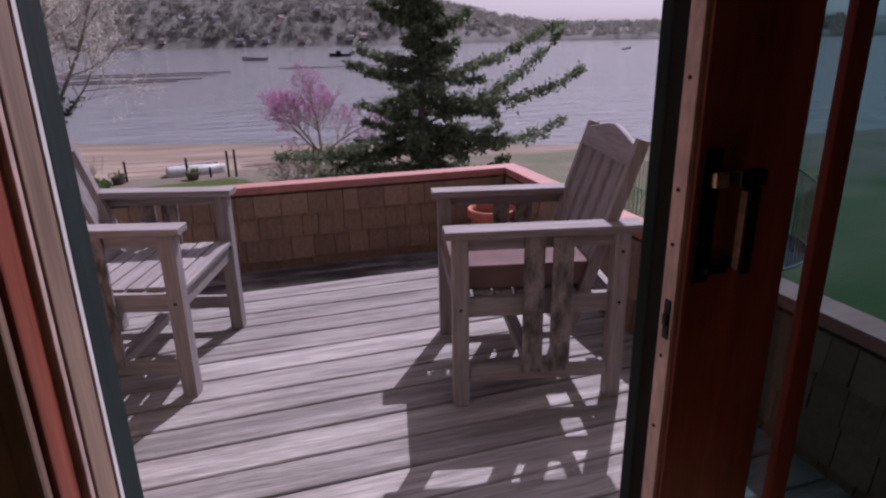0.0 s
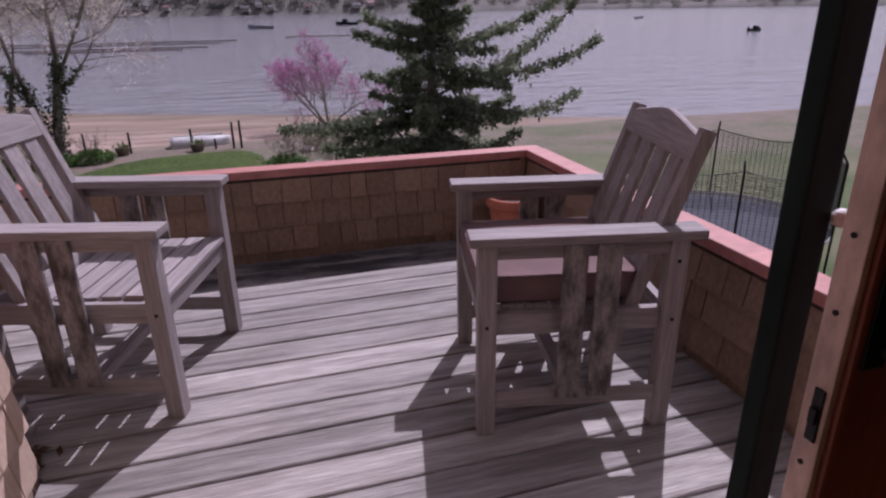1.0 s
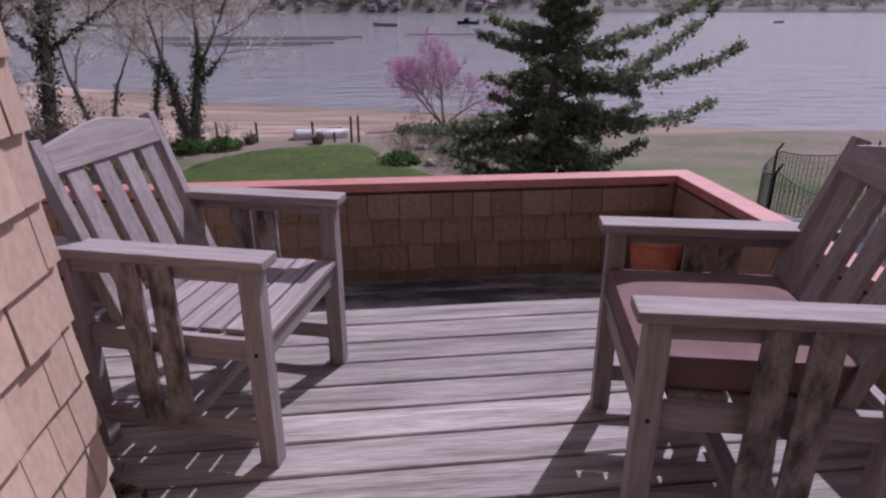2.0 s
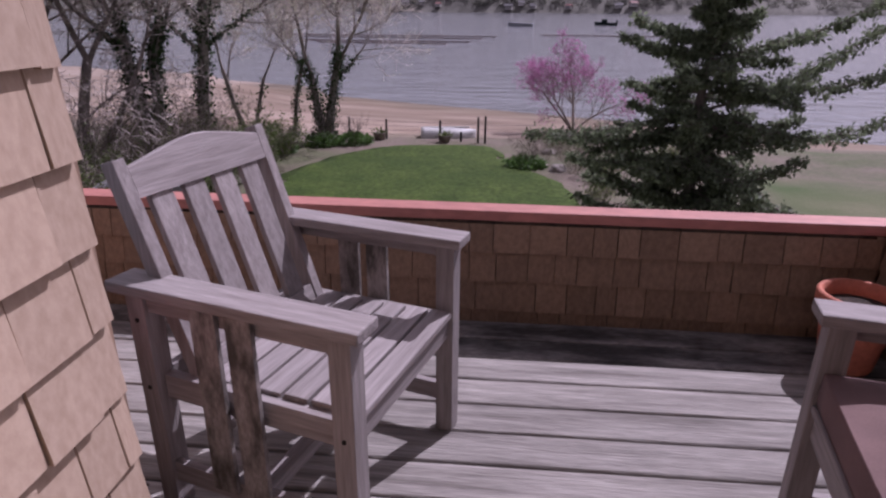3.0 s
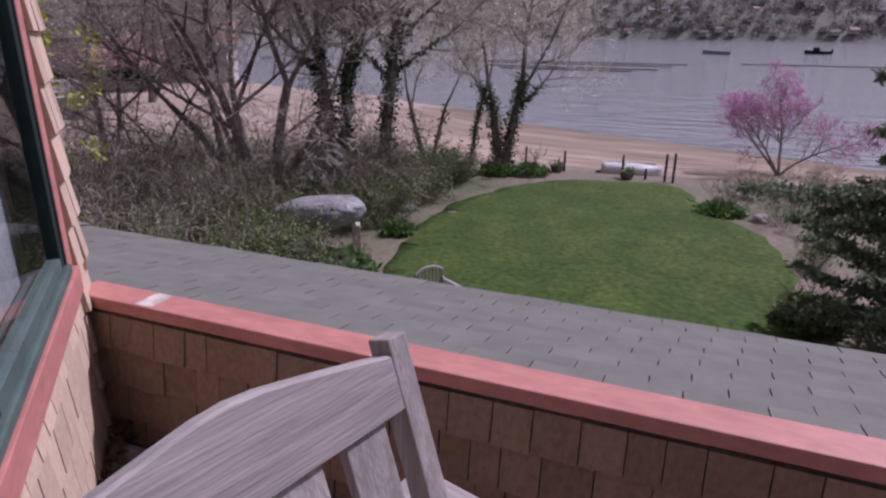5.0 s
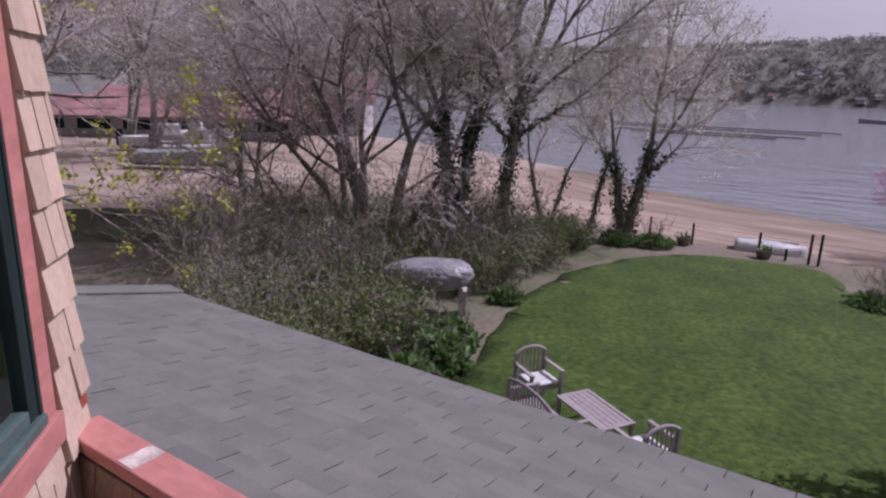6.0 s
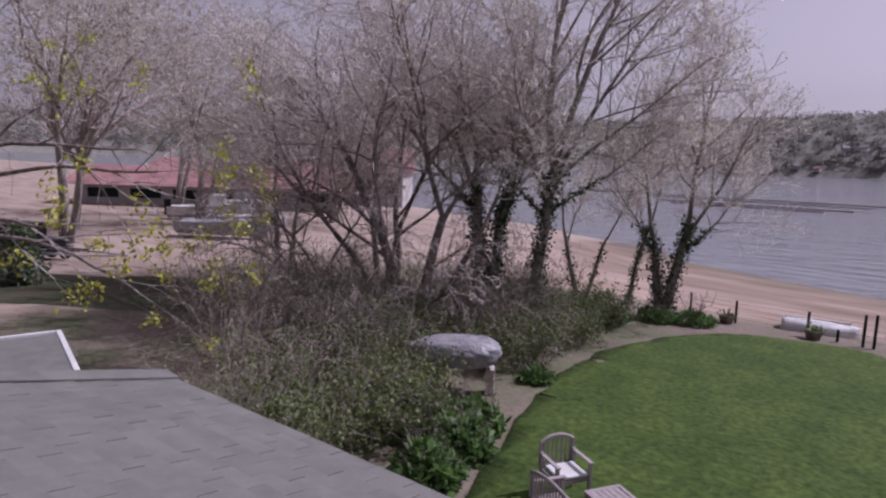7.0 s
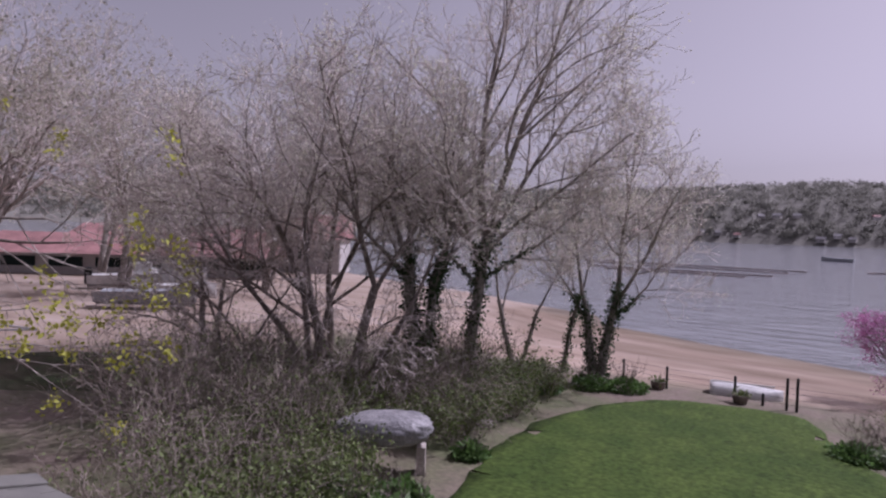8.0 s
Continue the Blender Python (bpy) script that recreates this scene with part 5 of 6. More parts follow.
def house(m, w, d, h, roof_h, wall_m, roof_m, label, windows=3, name="house", group="houses across the bay"):
    thing = empty(name, m, label, "house", group)
    part("wall", boxes((-w / 2, w / 2, -d / 2, d / 2, 0, h)), wall_m, thing)
    bm = bmesh.new()
    o = 0.06 * w
    pts = [(-w / 2 - o, -d / 2 - o, h - 0.2), (w / 2 + o, -d / 2 - o, h - 0.2), (w / 2 + o, d / 2 + o, h - 0.2), (-w / 2 - o, d / 2 + o, h - 0.2), (-w / 2 - o, 0, h + roof_h), (w / 2 + o, 0, h + roof_h)]
    v = [bm.verts.new(p) for p in pts]
    for q in ((0, 1, 5, 4), (2, 3, 4, 5), (0, 4, 3), (1, 2, 5), (3, 2, 1, 0)):
        bm.faces.new([v[i] for i in q])
    part("roof", bm, roof_m, thing)
    for i in range(windows):
        c = -w / 2 + w * (i + 0.5) / windows
        part("window", boxes((c - 0.06 * w, c + 0.06 * w, -d / 2 - 0.06, -d / 2 + 0.05, h * 0.35, h * 0.75)), GREENFRAME, thing)
    return thing


rng_far = random.Random(21)
for k in range(22):
    yaw = -14 + 1.35 * k + rng_far.uniform(-0.4, 0.4)
    a, dr = radians(yaw), rng_far.choice((3, 5, 8, 12, 45, 70))
    r = far_radius(yaw) + dr
    lift = hill_top(yaw) * 0.55 * min(1, dr / 90)
    house(pose(-math.sin(a) * r, math.cos(a) * r, lift - 3.0 + (7.0 if dr > 20 else 0.0), 0, 0, yaw + rng_far.uniform(-25, 25)), rng_far.uniform(7, 12), 8, rng_far.uniform(3.5, 5.5), 2.6, CREAM, rng_far.choice((GREYROOF, GREYROOF, REDROOF)), "pale far-off house among the trees by the water")


# ---- things on the water and along the shore ----
def boat(m, length, label, material, cabin=True, name="boat"):
    thing = empty(name, m, label, "boat", "moored boats")
    bm = bmesh.new()
    n, rings = 10, []
    for i in range(n + 1):
        t = i / n
        half = 0.16 * length * (1 - max(0, (t - 0.55) / 0.45) ** 2) * (0.85 + 0.15 * min(1, t * 4))
        half = max(half, 0.01 * length)
        xx = (t - 0.5) * length
        sheer = 0.11 * length + 0.04 * length * t * t
        rings.append([bm.verts.new((xx, yy, zz)) for yy, zz in ((-half, sheer), (-half * 0.7, 0.0), (0, -0.04 * length), (half * 0.7, 0.0), (half, sheer), (half * 0.85, sheer * 0.98), (0, sheer * 0.6), (-half * 0.85, sheer * 0.98))])
    for a, b in zip(rings, rings[1:]):
        for k in range(8):
            bm.faces.new((a[k], a[(k + 1) % 8], b[(k + 1) % 8], b[k]))
    bm.faces.new(rings[0])
    bm.faces.new(list(reversed(rings[-1])))
    bmesh.ops.recalc_face_normals(bm, faces=bm.faces[:])
    part("hull", bm, material, thing)
    if cabin:
        part("cabin", boxes((-0.05 * length, 0.2 * length, -0.09 * length, 0.09 * length, 0.07 * length, 0.26 * length), bevel=0.02 * length), material, thing)
        part("engine", boxes((-0.53 * length, -0.45 * length, -0.04 * length, 0.04 * length, 0.0, 0.2 * length), bevel=0.01 * length), BLACKMETAL, thing)
    return thing


boat(pose(40.2, 296.0, -5.55, 0, 0, 175), 9.5, "dark moored work boat with a low cabin", GREENFRAME)
boat(pose(3.0, 266.0, -5.55, 0, 0, 170), 10.0, "low grey moored skiff", GREYPAINT, False)
boat(pose(123.5, 141.0, -5.55, 0, 0, 10), 4.6, "small dark motor boat on the glittering water", GREENFRAME)
boat(pose(190.0, 300.0, -5.55, 0, 0, 5), 6.0, "small far-off motor boat", GREYPAINT, False)


def float_dock(x0, x1, y, turn):
    thing = empty("float_dock", pose((x0 + x1) / 2, y, -5.60, 0, 0, turn), "long dark floating dock line on the bay", "dock", "floating docks")
    half = (x1 - x0) / 2
    part("float", boxes((-half, half, -0.5, 0.5, -0.15, 0.10), bevel=0.03), FLOAT, thing)
    part("rail", boxes((-half, half, -0.55, -0.45, 0.1001, 0.16), (-half, half, 0.45, 0.55, 0.1001, 0.16)), FLOAT, thing)


for row in ((-46, -9, 141, -2), (-52, -7, 157, -2), (-62, -4, 169, -2), (-40, -13, 133, -2), (8, 40, 180, -1)):
    float_dock(*row)


def fence_post(x, y, h, r=0.05):
    z = height(x, y) - 0.05
    p = tagged(part("fence_post", lathe([(0.0, 0.0), (r, 0.0), (r * 0.95, h - 0.02), (r * 0.6, h), (0.0, h + 0.01)], 10), BLACKMETAL), "slim black weathered fence post at the end of the lawn", "post", "fence posts along the beach")
    p.matrix_world = pose(x, y, z)


for x, y, h in ((-5.36, 29.4, 0.95), (-2.86, 29.2, 0.98), (-1.13, 28.95, 1.2), (-0.81, 28.9, 1.25), (-1.9, 29.1, 0.5), (-7.3, 30.2, 0.9)):
    fence_post(x, y, h)


def fence_wire():
    rows = [(-7.3, 30.2), (-5.36, 29.4), (-2.86, 29.2), (-1.9, 29.1), (-1.13, 28.95), (1.5, 29.3)]
    segs = []
    for (x0, y0), (x1, y1) in zip(rows, rows[1:]):
        for k in range(4):
            dz = 0.2 + 0.2 * k
            segs.append((np.array([x0, y0, height(x0, y0) + dz]), np.array([x1, y1, height(x1, y1) + dz]), 0.006, 0.006))
    v, f = tubes(segs, 3)
    ob = new("fence_wire", raw_mesh("fence_wire", v, f, NET))
    tagged(ob, "thin dark wire strung between the fence posts", "fence wire")


fence_wire()


def tub(x, y, label):
    thing = empty("planter_tub", pose(x, y, height(x, y)), label, "planter", "planter tubs")
    part("body", lathe([(0, 0), (0.22, 0), (0.30, 0.30), (0.31, 0.33), (0.28, 0.33), (0.26, 0.26), (0, 0.25)], 18), DARKBARK, thing)
    rng = np.random.default_rng(int(abs(x) * 10))
    p = rng.normal(size=(120, 3)) * np.array([0.13, 0.13, 0.06]) + np.array([0, 0, 0.36])
    v, f = flakes(p, 0.07, rng)
    ob = new("plant", raw_mesh("plant", v, f, SHRUBLEAF))
    ob.parent = thing
    ob["kind"] = "stuff"


tub(-5.6, 29.0, "dark wooden tub with low plants by the fence")
tub(-2.62, 28.8, "brown wooden tub planted with low greens by the fence")


def dinghy():
    thing = empty("upturned_dinghy", pose(-2.6, 30.5, height(-2.6, 30.5) - 0.02, 0, 0, 8), "white upturned dinghy lying on the beach", "boat")
    bm = bmesh.new()
    n, rings = 12, []
    for i in range(n + 1):
        t = i / n
        half = 0.60 * (1 - max(0, (t - 0.5) / 0.5) ** 2.2) * (0.9 + 0.1 * min(1, t * 4))
        half = max(half, 0.03)
        x = (t - 0.5) * 2.6
        top = 0.50 - 0.10 * max(0, (t - 0.6) / 0.4)
        rings.append([bm.verts.new((x, half * c, z)) for c, z in ((-1.0, 0.0), (-1.04, 0.05), (-0.92, top * 0.55), (-0.62, top * 0.9), (0, top), (0.62, top * 0.9), (0.92, top * 0.55), (1.04, 0.05), (1.0, 0.0))])
    for a, b in zip(rings, rings[1:]):
        for k in range(8):
            bm.faces.new((a[k], a[k + 1], b[k + 1], b[k]))
    bm.faces.new(rings[0])
    bm.faces.new(list(reversed(rings[-1])))
    bmesh.ops.recalc_face_normals(bm, faces=bm.faces[:])
    for f in bm.faces:
        f.smooth = True
    part("hull", bm, WHITEPAINT, thing)
    part("keel", boxes((-1.2, 1.0, -0.02, 0.02, 0.47, 0.53), bevel=0.006), WHITEPAINT, thing)


dinghy()


# ---- garden things ----
def covered_boat():
    x, y = -8.45, 14.75
    z = height(x, y)
    thing = empty("covered_boat", pose(x, y, z, 0, 0, 31), "small boat wrapped in a crumpled grey tarpaulin on block piers", "covered boat")
    bm = bmesh.new()
    bmesh.ops.create_uvsphere(bm, u_segments=64, v_segments=32, radius=1.0)
    for v in bm.verts:
        c = v.co.copy()
        e = Vector((math.copysign(abs(c.x) ** 0.62, c.x), math.copysign(abs(c.y) ** 0.7, c.y), math.copysign(abs(c.z) ** 0.85, c.z)))
        crease = abs(noise.noise(Vector((c.x * 1.6 + c.z, c.y * 2.0, c.z * 3.5 - c.x)))) ** 0.7
        fold = 0.10 * (crease - 0.35) + 0.035 * noise.noise(c * 7)
        e *= 1 + fold
        full = 1.0 - 0.28 * max(0.0, -e.x) ** 1.5
        v.co = Vector((e.x * 1.10, e.y * 0.60 * full, max(e.z, -0.9) * (0.36 if e.z > 0 else 0.34) * full + 0.96 + 0.03 * e.x))
    for f in bm.faces:
        f.smooth = True
    part("tarpaulin", bm, TARP, thing, "crumpled grey plastic tarpaulin")
    for px in (0.88, -0.30):
        for k in range(3 if px > 0 else 2):
            part("block", boxes((px - 0.10, px + 0.10, -0.2 + 0.012 * k, 0.2, 0.002 + 0.205 * k, 0.2 + 0.205 * k), bevel=0.008), CONCRETE, thing, "concrete block")


covered_boat()


def lawn_table():
    tl, bl, tr = Vector((-3.652, 11.453, 0)), Vector((-2.608, 10.794, 0)), Vector((-3.307, 11.900, 0))
    c = (bl + tr) / 2
    ang = math.degrees(math.atan2((bl - tl).y, (bl - tl).x))
    z = height(c.x, c.y) + 0.035
    thing = empty("coffee_table", pose(c.x, c.y, z, 0, 0, ang), "low rectangular weathered slatted teak coffee table on the lawn", "table")
    L, W, H = 0.57, 0.27, 0.45
    for k in range(5):
        y0 = -W + 0.03 + 0.098 * k
        part("slat", boxes((-L + 0.062, L - 0.062, y0, y0 + 0.09, H - 0.02, H), bevel=0.003), TEAK, thing)
    part("frame", boxes((-L, L, -W - 0.03, -W + 0.028, H - 0.03, H + 0.001), (-L, L, W - 0.028 + 0.02, W + 0.05, H - 0.03, H + 0.001), (-L, -L + 0.06, -W + 0.029, W - 0.009, H - 0.03, H + 0.001), (L - 0.06, L, -W + 0.029, W - 0.009, H - 0.03, H + 0.001), bevel=0.004), TEAK, thing)
    for sx in (-1, 1):
        for sy in (-1, 1):
            part("leg", boxes((sx * (L - 0.03) - 0.027, sx * (L - 0.03) + 0.027, sy * (W - 0.01) - 0.027, sy * (W - 0.01) + 0.027, 0, H - 0.031), bevel=0.003), TEAK, thing)
    return c, ang


def round_back_chair(m, w, label, name="garden_chair", cat="chair", cushion=True):
    """A teak seat with a curved, slatted back and arms; w is its half width."""
    ch = empty(name, m, label, cat, "teak seats on the lawn")
    for s in (-1, 1):
        part("front_leg", boxes((s * w - 0.025, s * w + 0.025, -0.05, 0.0, 0, 0.62), bevel=0.003), TEAK, ch)
        part("rear_leg", boxes((s * w - 0.025, s * w + 0.025, -0.52, -0.47, 0, 0.66), bevel=0.003), TEAK, ch)
        part("armrest", boxes((s * w - 0.035, s * w + 0.035, -0.50, 0.02, 0.621, 0.645), bevel=0.005), TEAK, ch)
        part("side_rail", boxes((s * w - 0.015, s * w + 0.015, -0.469, -0.051, 0.34, 0.40), bevel=0.002), TEAK, ch)
    n = 5
    for k in range(n):
        part("seat_slat", boxes((-w + 0.026, w - 0.026, -0.46 + 0.088 * k, -0.385 + 0.088 * k, 0.40, 0.42), bevel=0.002), TEAK, ch)
    bars = max(6, int(w * 2 / 0.075))
    top = lambda x: 0.90 - 0.10 * (abs(x) / w) ** 2.2
    for k in range(bars):
        x = -w + 0.05 + (2 * w - 0.1) * k / (bars - 1)
        part("back_bar", boxes((x - 0.014, x + 0.014, -0.545, -0.53, 0.42, top(x) - 0.02), bevel=0.001), TEAK, ch)
    segs = [(np.array([-w + 2 * w * k / 14, -0.54, top(-w + 2 * w * k / 14)]), np.array([-w + 2 * w * (k + 1) / 14, -0.54, top(-w + 2 * w * (k + 1) / 14)]), 0.028, 0.028) for k in range(14)]
    v, f = tubes(segs, 8)
    new("top_rail", raw_mesh("top_rail", v, f, TEAK, True)).parent = ch
    part("back_rail", boxes((-w, w, -0.55, -0.525, 0.395, 0.43), bevel=0.002), TEAK, ch)
    part("front_rail", boxes((-w + 0.026, w - 0.026, -0.035, -0.012, 0.34, 0.399), bevel=0.002), TEAK, ch)
    for s in (-1, 1):
        part("back_post", boxes((s * w - 0.022, s * w + 0.022, -0.562, -0.522, 0.40, top(w) + 0.01), bevel=0.003), TEAK, ch)
    if cushion:
        part("cushion", boxes((-w + 0.04, w - 0.04, -0.46, -0.01, 0.421, 0.46), bevel=0.015), WHITEPAINT, ch, "thin pale seat cushion")
    return ch


TABLE_C, TABLE_A = lawn_table()
LAWN_Z = height(TABLE_C.x, TABLE_C.y) + 0.035
ta = radians(TABLE_A)
along, across = Vector((math.cos(ta), math.sin(ta), 0)), Vector((-math.sin(ta), math.cos(ta), 0))
p = TABLE_C - along * 0.95 - across * 0.22
round_back_chair(pose(p.x, p.y, LAWN_Z, 0, 0, TABLE_A - 90), 0.29, "weathered teak garden armchair with curved slatted back at the table end")
p = TABLE_C - across * 0.55 - along * 0.1
round_back_chair(pose(p.x, p.y, LAWN_Z, 0, 0, TABLE_A), 0.62, "weathered teak garden bench with slatted back along the table", "garden_bench", "bench", False)
p = TABLE_C + along * 0.85
round_back_chair(pose(p.x, p.y, LAWN_Z, 0, 0, TABLE_A + 90), 0.29, "weathered teak garden armchair facing the table")


def trampoline():
    cx, cy, R = 8.87, 10.3, 1.95
    z = height(cx, cy)
    thing = empty("trampoline", pose(cx, cy, z), "round garden trampoline with a dark safety net on poles", "trampoline")
    ring = [(R * math.cos(a), R * math.sin(a)) for a in np.linspace(0, 2 * math.pi, 49)]
    H = 0.85
    v, f = tubes([(np.array([*a, H]), np.array([*b, H]), 0.03, 0.03) for a, b in zip(ring, ring[1:])], 8)
    new("rim", raw_mesh("rim", v, f, STEEL, True)).parent = thing
    part("mat", lathe([(0.0, H - 0.02), (R * 0.5, H - 0.015), (R * 0.88, H - 0.005)], 48), MAT_BLUE, thing, "dark blue jumping mat")
    part("pad", lathe([(R * 0.885, H), (R * 0.93, H + 0.02), (R * 1.0, H + 0.034)], 48), NET, thing, "black edge pad")
    for k in range(6):
        a = 2 * math.pi * k / 6 - 0.05
        px, py = R * 1.04 * math.cos(a), R * 1.04 * math.sin(a)
        v, f = tubes([(np.array([px, py, 0.0]), np.array([px, py, H + 1.45]), 0.022, 0.022), (np.array([px, py, H + 1.45]), np.array([px * 0.95, py * 0.95, H + 1.62]), 0.022, 0.02)], 8)
        new("pole", raw_mesh("pole", v, f, BLACKMETAL, True)).parent = thing
    segs = []
    count = 120
    for k in range(count):
        a, b = 2 * math.pi * k / count, 2 * math.pi * (k + 1) / count
        sag = lambda t: H + 1.45 - 0.16 * abs(math.sin(3 * (t + 0.05)))
        pa, pb = (R * math.cos(a), R * math.sin(a)), (R * math.cos(b), R * math.sin(b))
        segs.append((np.array([*pa, H + 0.04]), np.array([*pa, sag(a)]), 0.006, 0.006))
        segs.append((np.array([*pa, sag(a)]), np.array([*pb, sag(b)]), 0.012, 0.012))
        for j in range(1, 24):
            segs.append((np.array([*pa, H + 0.04 + (sag(a) - H - 0.04) * j / 24]), np.array([*pb, H + 0.04 + (sag(b) - H - 0.04) * j / 24]), 0.006, 0.006))
    v, f = tubes(segs, 3)
    new("net", raw_mesh("net", v, f, NET)).parent = thing


trampoline()


def shed():
    """Low outbuilding beside the roof: grey flat top with a white parapet board."""
    thing = empty("outbuilding", pose(-10.65, 5.45, -3.95, 0, 0, -16), "small outbuilding with a flat grey roof behind white fascia boards", "building")
    part("wall", boxes((-1.6, 1.6, -1.8, 1.8, 0, 2.3)), CREAM, thing)
    part("roof", boxes((-1.55, 1.55, -1.75, 1.75, 2.31, 2.425)), ROOFING, thing)
    for r in ((-1.75, 1.75, 1.76, 1.84, 2.22, 2.44), (1.68, 1.76, -1.86, 1.755, 2.22, 2.44), (-1.76, -1.68, -1.86, 1.755, 2.22, 2.44)):
        part("fascia", boxes(r, bevel=0.01), WHITEPAINT, thing, "white painted fascia board")
    part("corner_cap", boxes((1.66, 1.86, 1.74, 1.94, 2.441, 2.48), bevel=0.01), WHITEPAINT, thing)


shed()


def boat_trailer():
    x, y = -32.4, 15.8
    thing = empty("boat_trailer", pose(x, y, height(x, y), 0, 0, 28), "empty galvanised boat trailer parked on the gravel", "trailer")
    part("frame", boxes((-2.4, 1.6, -0.65, -0.55, 0.45, 0.55), (-2.4, 1.6, 0.55, 0.65, 0.45, 0.55), (-2.4, -2.3, -0.55, 0.55, 0.46, 0.54), (0.0, 0.1, -0.55, 0.55, 0.46, 0.54), bevel=0.01), STEEL, thing)
    v, f = tubes([(np.array([1.6, -0.6, 0.5]), np.array([3.4, 0, 0.5]), 0.05, 0.05), (np.array([1.6, 0.6, 0.5]), np.array([3.4, 0, 0.5]), 0.05, 0.05)], 6)
    new("drawbar", raw_mesh("drawbar", v, f, STEEL)).parent = thing
    for s in (-1, 1):
        w = part("wheel", lathe([(0.0, -0.09), (0.30, -0.09), (0.33, -0.05), (0.33, 0.05), (0.30, 0.09), (0.0, 0.09)], 20), RUBBER, thing)
        w.matrix_basis = pose(-0.6, s * 0.85, 0.33, 90, 0, 0)
        h = part("rim", lathe([(0.0, -0.1), (0.16, -0.1), (0.16, 0.1), (0.0, 0.1)], 14), STEEL, w)
        part("mudguard", boxes((-1.0, -0.2, s * 0.85 - 0.12, s * 0.85 + 0.12, 0.70, 0.73), bevel=0.01), STEEL, thing)
    part("bunk", boxes((-2.2, 1.2, -0.35, -0.25, 0.60, 0.68), (-2.2, 1.2, 0.25, 0.35, 0.60, 0.68), bevel=0.01), DARKBARK, thing)


boat_trailer()


def stone(x, y, r, seed):
    bm = bmesh.new()
    bmesh.ops.create_icosphere(bm, subdivisions=3, radius=r)
    for v in bm.verts:
        v.co *= 1 + 0.3 * noise.noise(v.co / r * 1.3 + Vector((seed * 5.0, 0, 0)))
        v.co.z *= 0.7
    ob = part("boulder", bm, BOULDER)
    ob.matrix_world = pose(x, y, height(x, y) + 0.12 * r)
    tagged(ob, "weathered grey garden boulder at the bed's edge", "stone", "garden boulders")


for k, (x, y, r) in enumerate(((1.35, 24.0, 0.38), (2.0, 23.0, 0.3), (1.9, 26.6, 0.3), (-8.4, 19.6, 0.25))):
    stone(x, y, r, k)

# the landing to the west: long sheds, pale hulls and piles on the gravel
house(pose(-62, 44, -4.1, 0, 0, 40), 26, 9, 2.4, 1.7, CREAM, REDROOF, "long pale boat shed with a red roof", 6, "boat_shed", "sheds at the landing")
house(pose(-84, 66, -4.2, 0, 0, 35), 30, 10, 3.0, 2.0, CREAM, REDROOF, "long red-roofed shed beyond the landing", 6, "boat_shed", "sheds at the landing")
house(pose(-56, 62, -4.4, 0, 0, 30), 9, 7, 4.5, 2.8, CREAM, REDROOF, "small house with a red roof by the water", 3, "house", "sheds at the landing")
rng_h = random.Random(3)
for k in range(11):
    x, y = -36 - 3.1 * k + rng_h.uniform(-1, 1), 27 + 2.0 * k + rng_h.uniform(-2, 2)
    boat(pose(x, y, height(x, y) + 0.45, 0, 0, rng_h.uniform(15, 70)), rng_h.uniform(4.5, 7), "pale boat laid up on the gravel landing", rng_h.choice((WHITEPAINT, WHITEPAINT, GREYPAINT)), rng_h.random() < 0.5, "laid_up_boat")


def truck():
    x, y = -35.0, 14.6
    thing = empty("parked_truck", pose(x, y, height(x, y), 0, 0, 20), "dark parked pickup truck on the gravel drive", "truck")
    part("body", boxes((-2.4, 2.4, -0.9, 0.9, 0.45, 1.05), (-0.2, 1.3, -0.82, 0.82, 1.05, 1.75), bevel=0.08), BLACKMETAL, thing)
    for sx in (-1.5, 1.5):
        for s in (-1, 1):
            w = part("wheel", lathe([(0.0, -0.11), (0.34, -0.11), (0.37, -0.06), (0.37, 0.06), (0.34, 0.11), (0.0, 0.11)], 18), RUBBER, thing)
            w.matrix_basis = pose(sx, s * 0.82, 0.37, 90, 0, 0)


truck()


# ---- shingles, roof tabs and litter ----
def wedge(material):
    """A unit shingle: butt at the bottom one thick, tapering upward."""
    v = [(0, 0, 0), (1, 0, 0), (1, 1, 0), (0, 1, 0), (0, 0, 1), (1, 0, 1), (1, 0.22, 1), (0, 0.22, 1)]
    f = [(3, 2, 1, 0), (4, 5, 6, 7), (0, 1, 5, 4), (1, 2, 6, 5), (2, 3, 7, 6), (3, 0, 4, 7)]
    return raw_mesh("shingle", v, f, material)


WEDGE, SHADED_WEDGE = wedge(SHINGLE), wedge(SHADEDSHINGLE)


def shingle_field(parent, m, u0, u1, rows, exposure, top, wmin, wmax, seed, thick=0.013, shape=WEDGE):
    """Courses of shingles over a wall; m has u along the wall, v outward, z up."""
    rng = random.Random(seed)
    for z in rows:
        u = u0 - rng.uniform(0, 0.05)
        while u < u1 - 0.01:
            w = rng.uniform(wmin, wmax)
            a, b = max(u, u0), min(u + w, u1)
            u += w
            if b - a < 0.02:
                continue
            h = min(exposure + 0.03, top - z)
            if h < 0.02:
                continue
            ob = new("shingle", shape)
            ob.parent = parent
            lift = rng.uniform(-0.0035, 0.0035)
            ob.matrix_basis = m @ Matrix.Translation((a + 0.0015, 0.0, z + lift)) @ Matrix.Rotation(radians(rng.uniform(-0.35, 0.35)), 4, "Y") @ Matrix.Diagonal((b - a - 0.004, thick * rng.uniform(0.85, 1.2), h, 1))


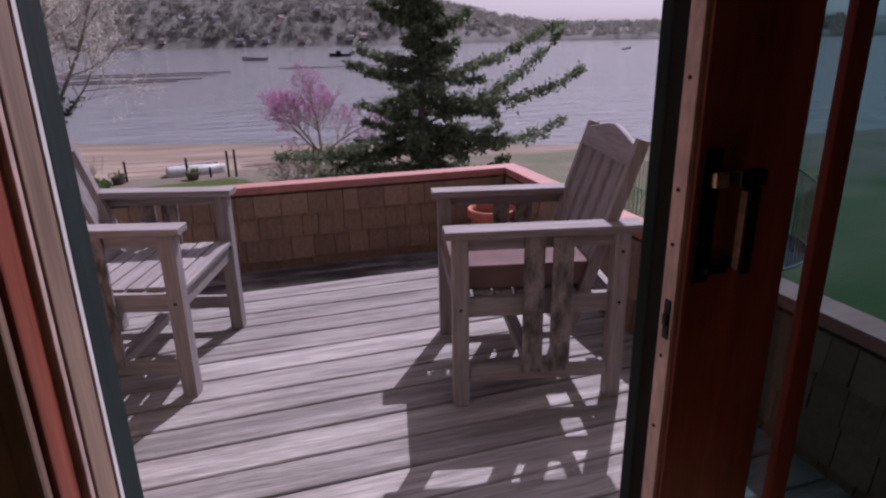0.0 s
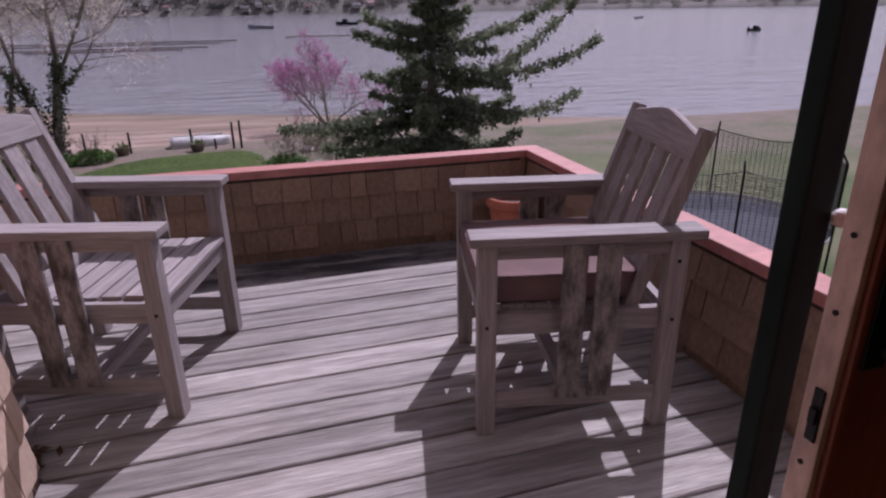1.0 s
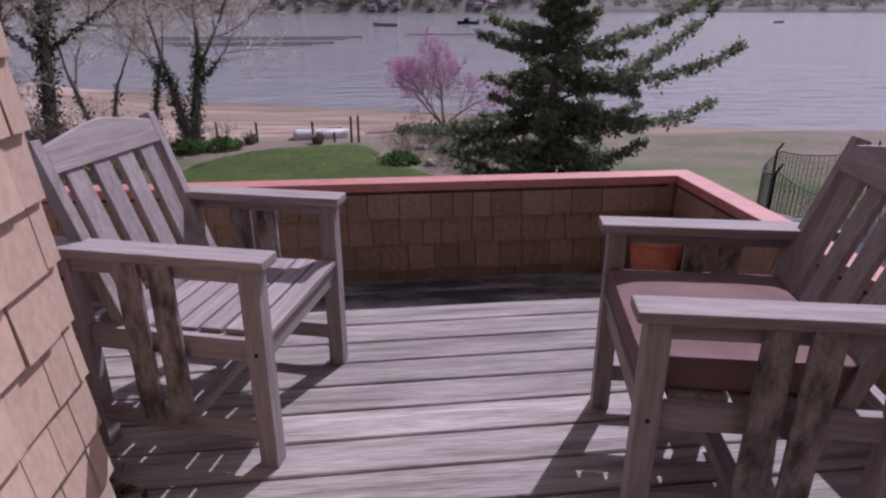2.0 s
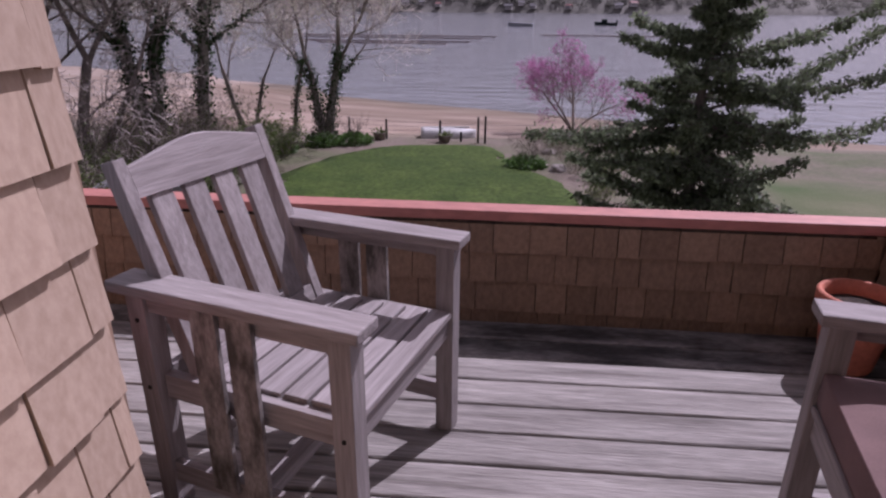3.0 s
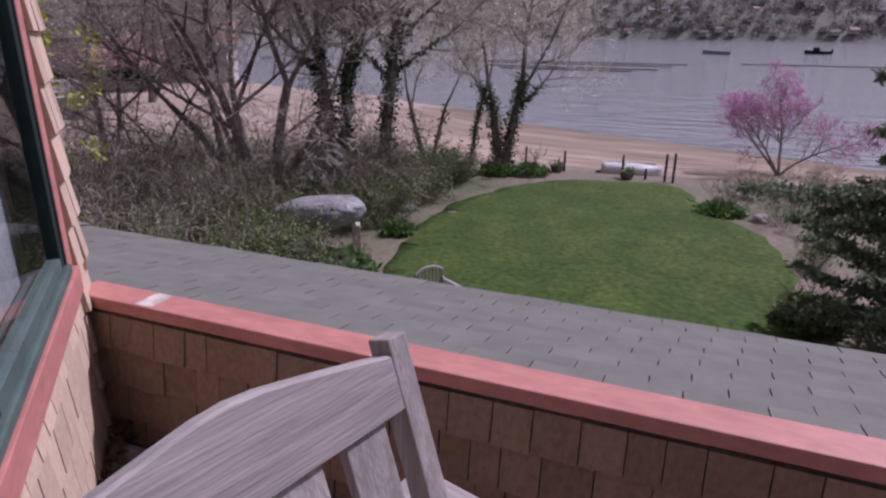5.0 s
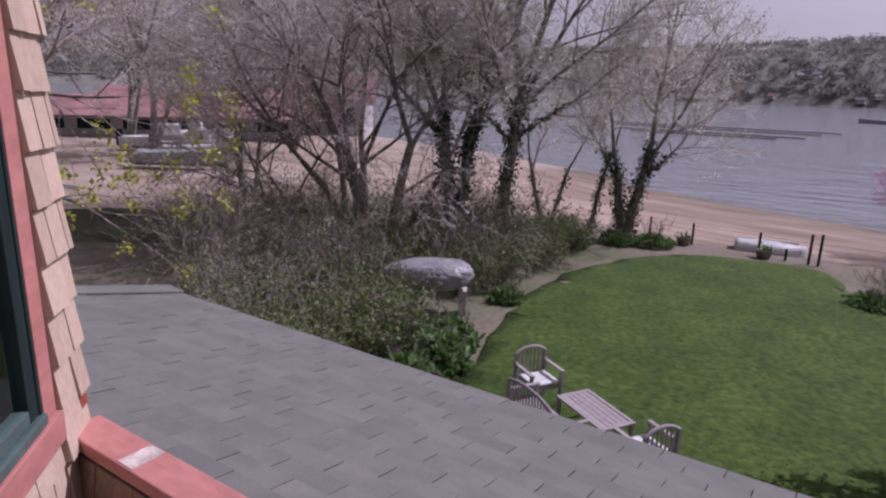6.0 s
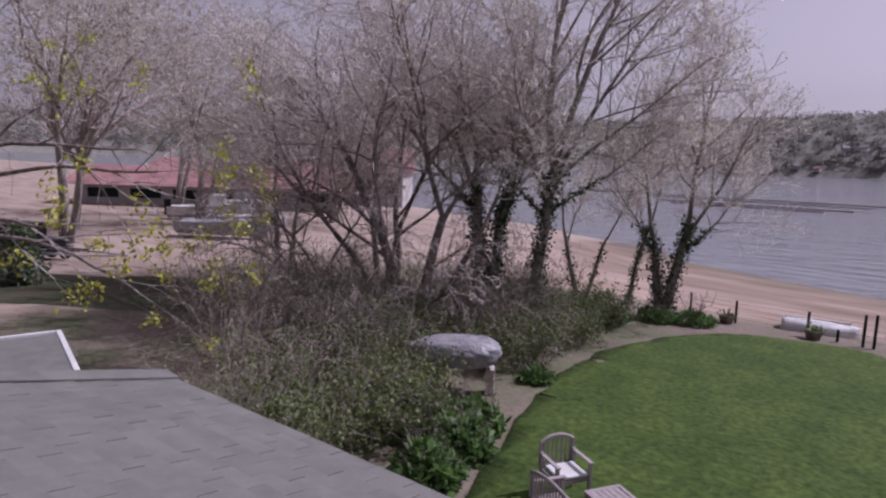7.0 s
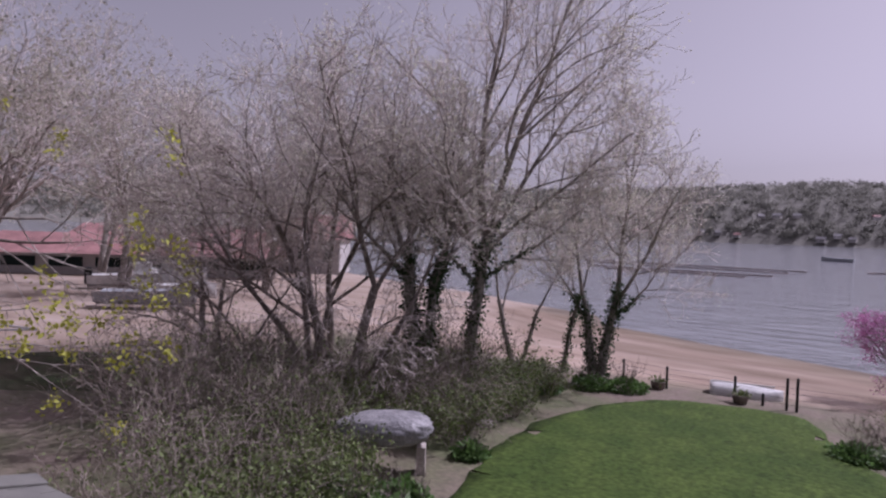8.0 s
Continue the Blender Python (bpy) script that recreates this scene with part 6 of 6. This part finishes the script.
def wall_frame(origin, along, outward):
    m = Matrix.Identity(4)
    a, o = Vector(along).normalized(), Vector(outward).normalized()
    for i in range(3):
        m[i][0], m[i][1], m[i][2], m[i][3] = a[i], o[i], (0, 0, 1)[i], origin[i]
    return m


ROWS_W = [0.0195 - 0.1475 + 0.1475 * k for k in range(19)]
shingle_field(bpy.data.objects["wall_beside_door"], wall_frame((W1X - 0.012, 0.965, 0), (0, 1, 0), (1, 0, 0)), 0.0, W1END - 0.965 + 0.012, ROWS_W, 0.1475, 2.6, 0.09, 0.16, 5, 0.024)
w2 = wall_frame(W2A + W2N * -0.010, W2D, W2N)
shingle_field(bpy.data.objects["wall_window"], w2, 0.003, 0.053, ROWS_W, 0.1475, 2.6, 0.08, 0.13, 6)
shingle_field(bpy.data.objects["wall_window"], w2, 2.138, W2LEN, ROWS_W, 0.1475, 2.6, 0.08, 0.15, 7, 0.026)
shingle_field(bpy.data.objects["wall_window"], w2, 0.055, 2.136, ROWS_W[:5], 0.1475, 0.543, 0.08, 0.14, 8)
ROWS_P = [-0.096, 0.042, 0.180, 0.316]
# both parapets take the shingles coloured darker for shade
shingle_field(PARAPET_BACK, wall_frame((1.73, 3.666, 0), (-1, 0, 0), (0, -1, 0)), 0.0, 3.84, ROWS_P, 0.137, 0.449, 0.085, 0.16, 9, 0.026, SHADED_WEDGE)
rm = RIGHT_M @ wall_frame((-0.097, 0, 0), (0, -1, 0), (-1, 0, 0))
shingle_field(PARAPET_RIGHT, rm, 0.125, 2.80, ROWS_P, 0.137, 0.449, 0.085, 0.16, 10, 0.026, SHADED_WEDGE)


def roof_tabs():
    rng = random.Random(14)
    slope = math.atan(0.2136)
    v = [(0, 0, 0), (1, 0, 0), (1, 1, 0.35), (0, 1, 0.35), (0, 0, 1), (1, 0, 1), (1, 1, 0.55), (0, 1, 0.55)]
    f = [(3, 2, 1, 0), (4, 5, 6, 7), (0, 1, 5, 4), (1, 2, 6, 5), (2, 3, 7, 6), (3, 0, 4, 7)]
    me = raw_mesh("tab", v, f, ROOFING)
    joined_v, joined_f = [], []
    run, k = 0.0, 0
    length = (5.95 - 3.72) / math.cos(slope)
    frame_m = wall_frame((0, 5.95, ROOF_Z(5.95) - 0.006), (1, 0, 0), (0, -math.cos(slope), math.sin(slope)))
    up = Vector((0, math.sin(slope), math.cos(slope)))
    for i in range(3):
        frame_m[i][2] = up[i]
    while run < length:
        h = min(0.142, length - run)
        y = 5.95 - run * math.cos(slope)
        left = -5.10 - 0.30 * (5.95 - y) / 2.25
        x = left - (0.1525 if k % 2 else 0.0) - rng.uniform(0, 0.02)
        while x < 2.55:
            a, b = max(x, left), min(x + 0.299, 2.58)
            x += 0.305
            if b - a < 0.03:
                continue
            m = frame_m @ Matrix.Translation((a, run, 0)) @ Matrix.Diagonal((b - a, h + 0.012, rng.uniform(0.009, 0.015), 1))
            if -4.4 < a < 0.9 and y > 3.8 and k < 16:
                ob = new("tab", me)
                ob.parent = ROOF
                ob.matrix_basis = m
            else:
                n = len(joined_v)
                joined_v += [tuple(m @ Vector(q)) for q in v]
                joined_f += [tuple(n + i for i in q) for q in f]
        run += 0.13
        k += 1
    ob = new("edge_tabs", raw_mesh("edge_tabs", joined_v, joined_f, ROOFING))
    ob.parent = ROOF
    ob["kind"] = "stuff"
    # ridge cap along the far rake
    for j in range(9):
        y = 3.85 + 0.235 * j
        x = -5.39 + 0.30 * (y - 3.7) / 2.25
        ob = part("ridge_tab", boxes((-0.14, 0.12, 0.0, 0.26, 0.0, 0.016), bevel=0.004), ROOFING, ROOF)
        ob.matrix_basis = pose(x, y, ROOF_Z(y) + 0.012, -math.degrees(slope), 0, -7.6)


roof_tabs()


def leaf_litter():
    rng = np.random.default_rng(31)
    pts = []
    for k in range(420):
        s = rng.uniform(0, 2.2)
        q = W2A + W2D * s + W2N * abs(rng.normal(0.03, 0.022))
        pts.append((q.x, q.y, 0.004 + abs(rng.normal(0, 0.008))))
    v, f = flakes(pts, 0.022, rng, 1.8)
    v = [(a, b, max(c, 0.003)) for a, b, c in v]
    ob = new("leaf_litter", raw_mesh("leaf_litter", v, f, LEAFLITTER))
    tagged(ob, "dry dead leaves gathered along the foot of the house wall", "leaf litter", kind="stuff")


leaf_litter()
